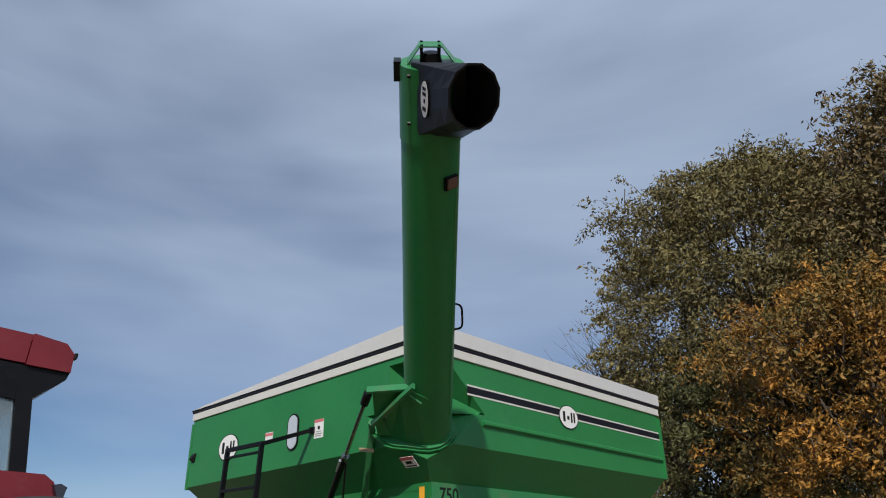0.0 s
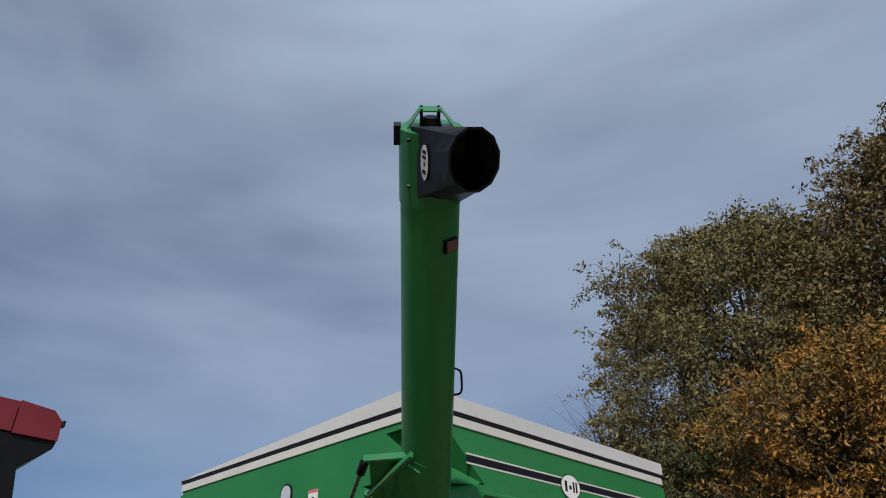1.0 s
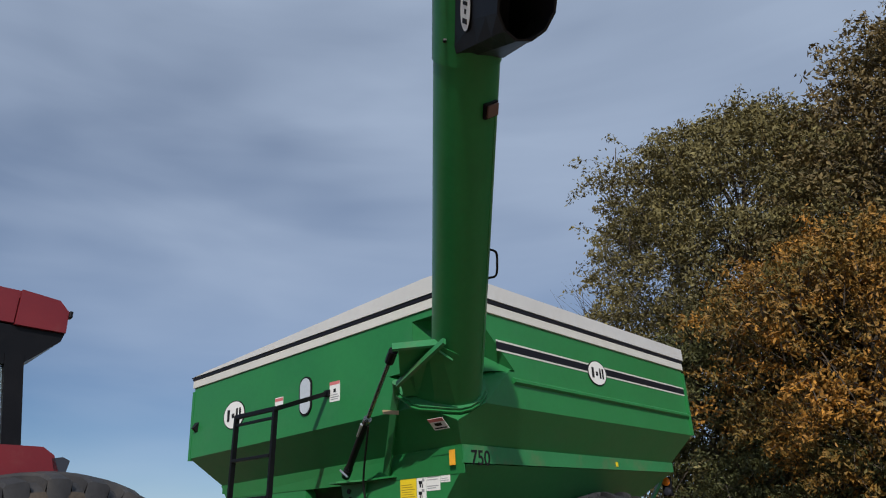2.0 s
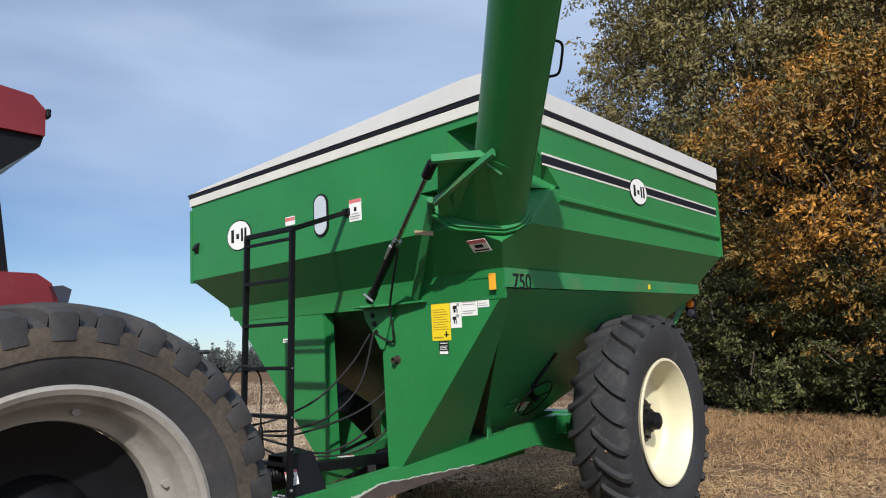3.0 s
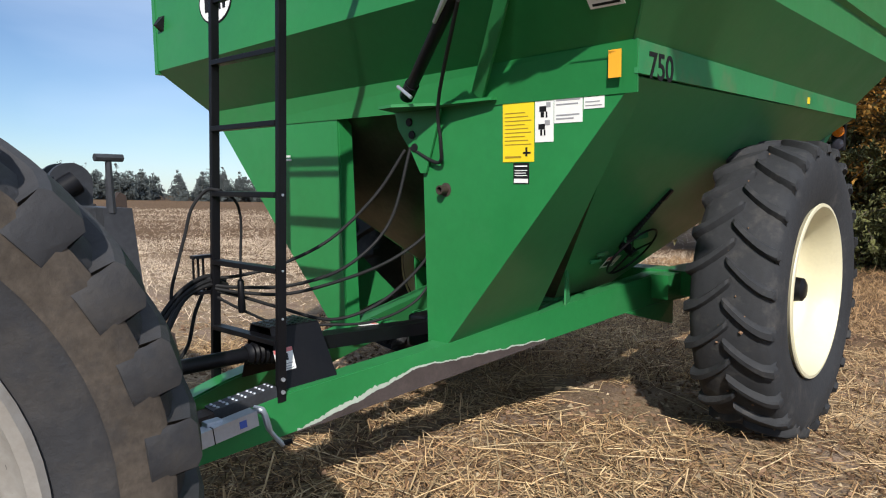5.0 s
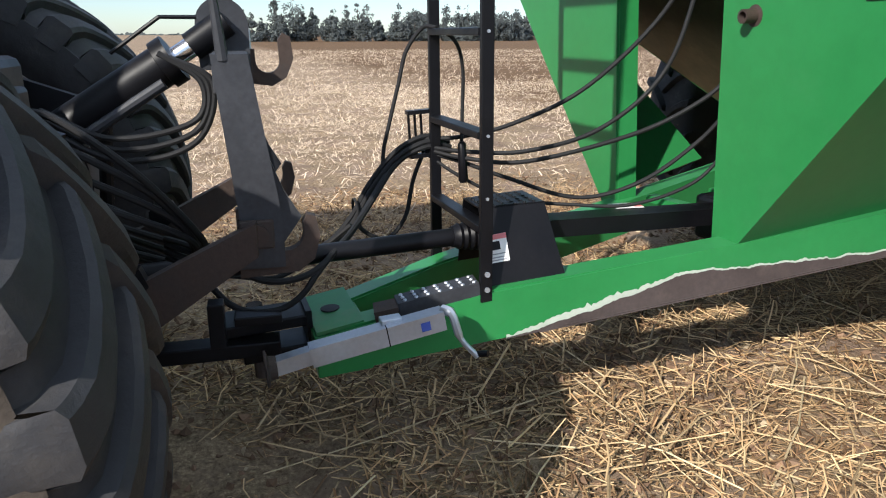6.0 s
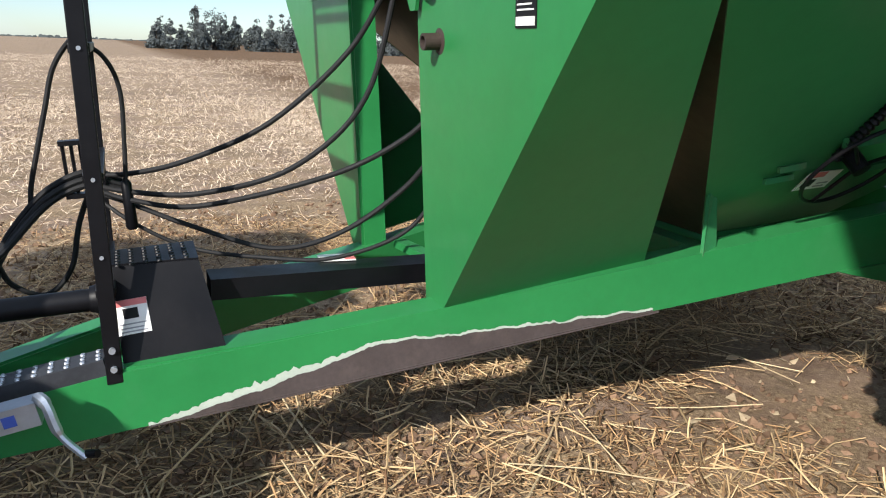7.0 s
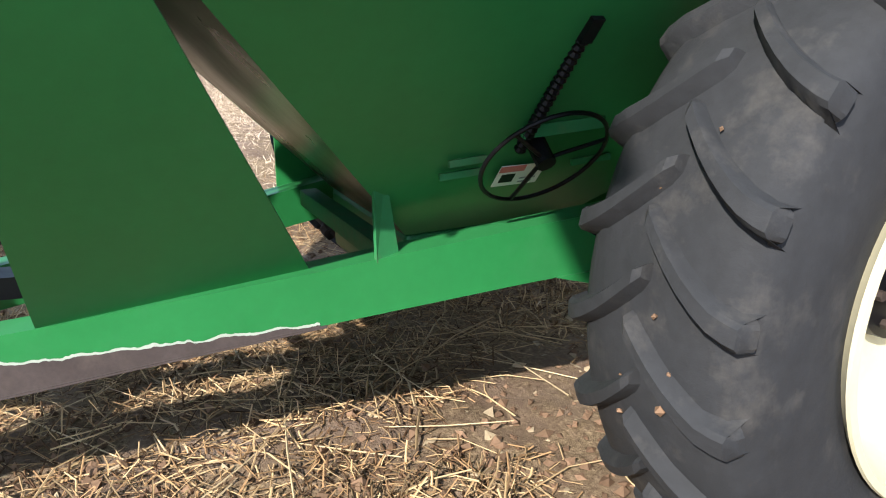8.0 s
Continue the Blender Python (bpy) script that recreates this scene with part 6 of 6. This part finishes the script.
# lower links, top link and lift rods belong to the tractor
for sx in (-1, 1):
    l_ = part("lower_link", plate(B(), [(sx * 0.43, 1.075, 0.935), (sx * 0.43, 1.075, 0.845), (sx * 0.40, 0.72, 0.60), (sx * 0.36, 0.1, 0.50), (sx * 0.36, 0.1, 0.60), (sx * 0.40, 0.66, 0.73)], 0.045, (-1, 0, 0)), RUST, tractor, "rusty lower link arm")
    part("link_claw", prism([(0.74, 0.73), (0.80, 0.78), (0.78, 0.83), (0.75, 0.81), (0.70, 0.80), (0.70, 0.74)], sx * 0.39 - 0.02, sx * 0.39 + 0.02), BLACK, l_)
    part("lift_arm", bar(B(), (sx * 0.30, 0.15, 1.30), (sx * 0.36, 0.62, 1.12), 0.06, 0.10), BLACK, tractor)
    part("lift_rod", sweep(B(), [(sx * 0.36, 0.60, 1.12), (sx * 0.385, 0.55, 0.66)], 0.024, 10), BLACK, tractor)
T0, T1 = Vector((0, 1.01, 1.418)), Vector((-0.01, 0.52, 1.112))
part("top_link_rod", sweep(B(), [T0, T0.lerp(T1, 0.30)], 0.030, 14), CHROME, tractor, "bright steel rod", smooth=True)
part("top_link_eye", sweep(B(), [T0 - Vector((0.0, -0.02, -0.02)), T0.lerp(T1, 0.17)], 0.042, 14), BLACK, tractor, smooth=True)
part("top_link_barrel", sweep(B(), [T0.lerp(T1, 0.27), T0.lerp(T1, 0.34), T0.lerp(T1, 0.345), T1], [0.072, 0.072, 0.060, 0.060], 20), BLACK, tractor, "black hydraulic top link barrel", smooth=True)
part("top_link_tube", sweep(B(), [T0.lerp(T1, 0.33) + Vector((0.06, 0, -0.05)), T0.lerp(T1, 0.85) + Vector((0.06, 0, -0.05))], 0.016, 10), WORNBLACK, tractor)
part("top_link_latch", sweep(B(), [T0 + Vector((0.03, -0.06, 0.03)), T0 + Vector((0.03, -0.16, 0.03)), T0.lerp(T1, 0.55) + Vector((0.03, -0.03, 0.10))], 0.006, 8), BLACK, tractor)
part("step_plate", plate(B(), [(0.30, 0.52, 0.93), (0.52, 0.52, 0.93), (0.50, 0.72, 0.88), (0.32, 0.72, 0.88)], 0.006), SILVER, tractor, "perforated grey plate")
part("remote_block", box(B(), -0.05, 0.24, 0.36, 0.47, 0.98, 1.26, 0.015), BLACK, tractor, "black remote coupler block")
for k in range(4):
    z = 1.22 - 0.065 * k
    c_ = part("coupler", sweep(B(), [(0.24, 0.44, z), (0.30, 0.52, z - 0.01)], 0.018, 10), STEEL, tractor, "bright hose coupler")
    h_ = part("coupler_hose", sweep(B(), curve([(0.29, 0.51, z - 0.01), (0.36, 0.62, z - 0.01), (0.36 - 0.03 * k, 0.80 + 0.03 * k, z - 0.16), (0.22 - 0.04 * k, 0.93 - 0.02 * k, 0.83 - 0.03 * k), (0.02, 0.80, 0.80 - 0.02 * k)], 8), 0.010, 8), HOSE, tractor, smooth=True)
for k in range(3):
    part("link_hose", sweep(B(), curve([(0.07, 0.52 - 0.03 * k, 1.20), (0.09, 0.70, 1.12 - 0.03 * k), (0.08, 0.92, 1.16 - 0.03 * k), (0.07, 0.95 + 0.015 * k, 1.27), (0.06, 0.84, 1.35)], 8), 0.009, 8), HOSE, tractor, smooth=True)
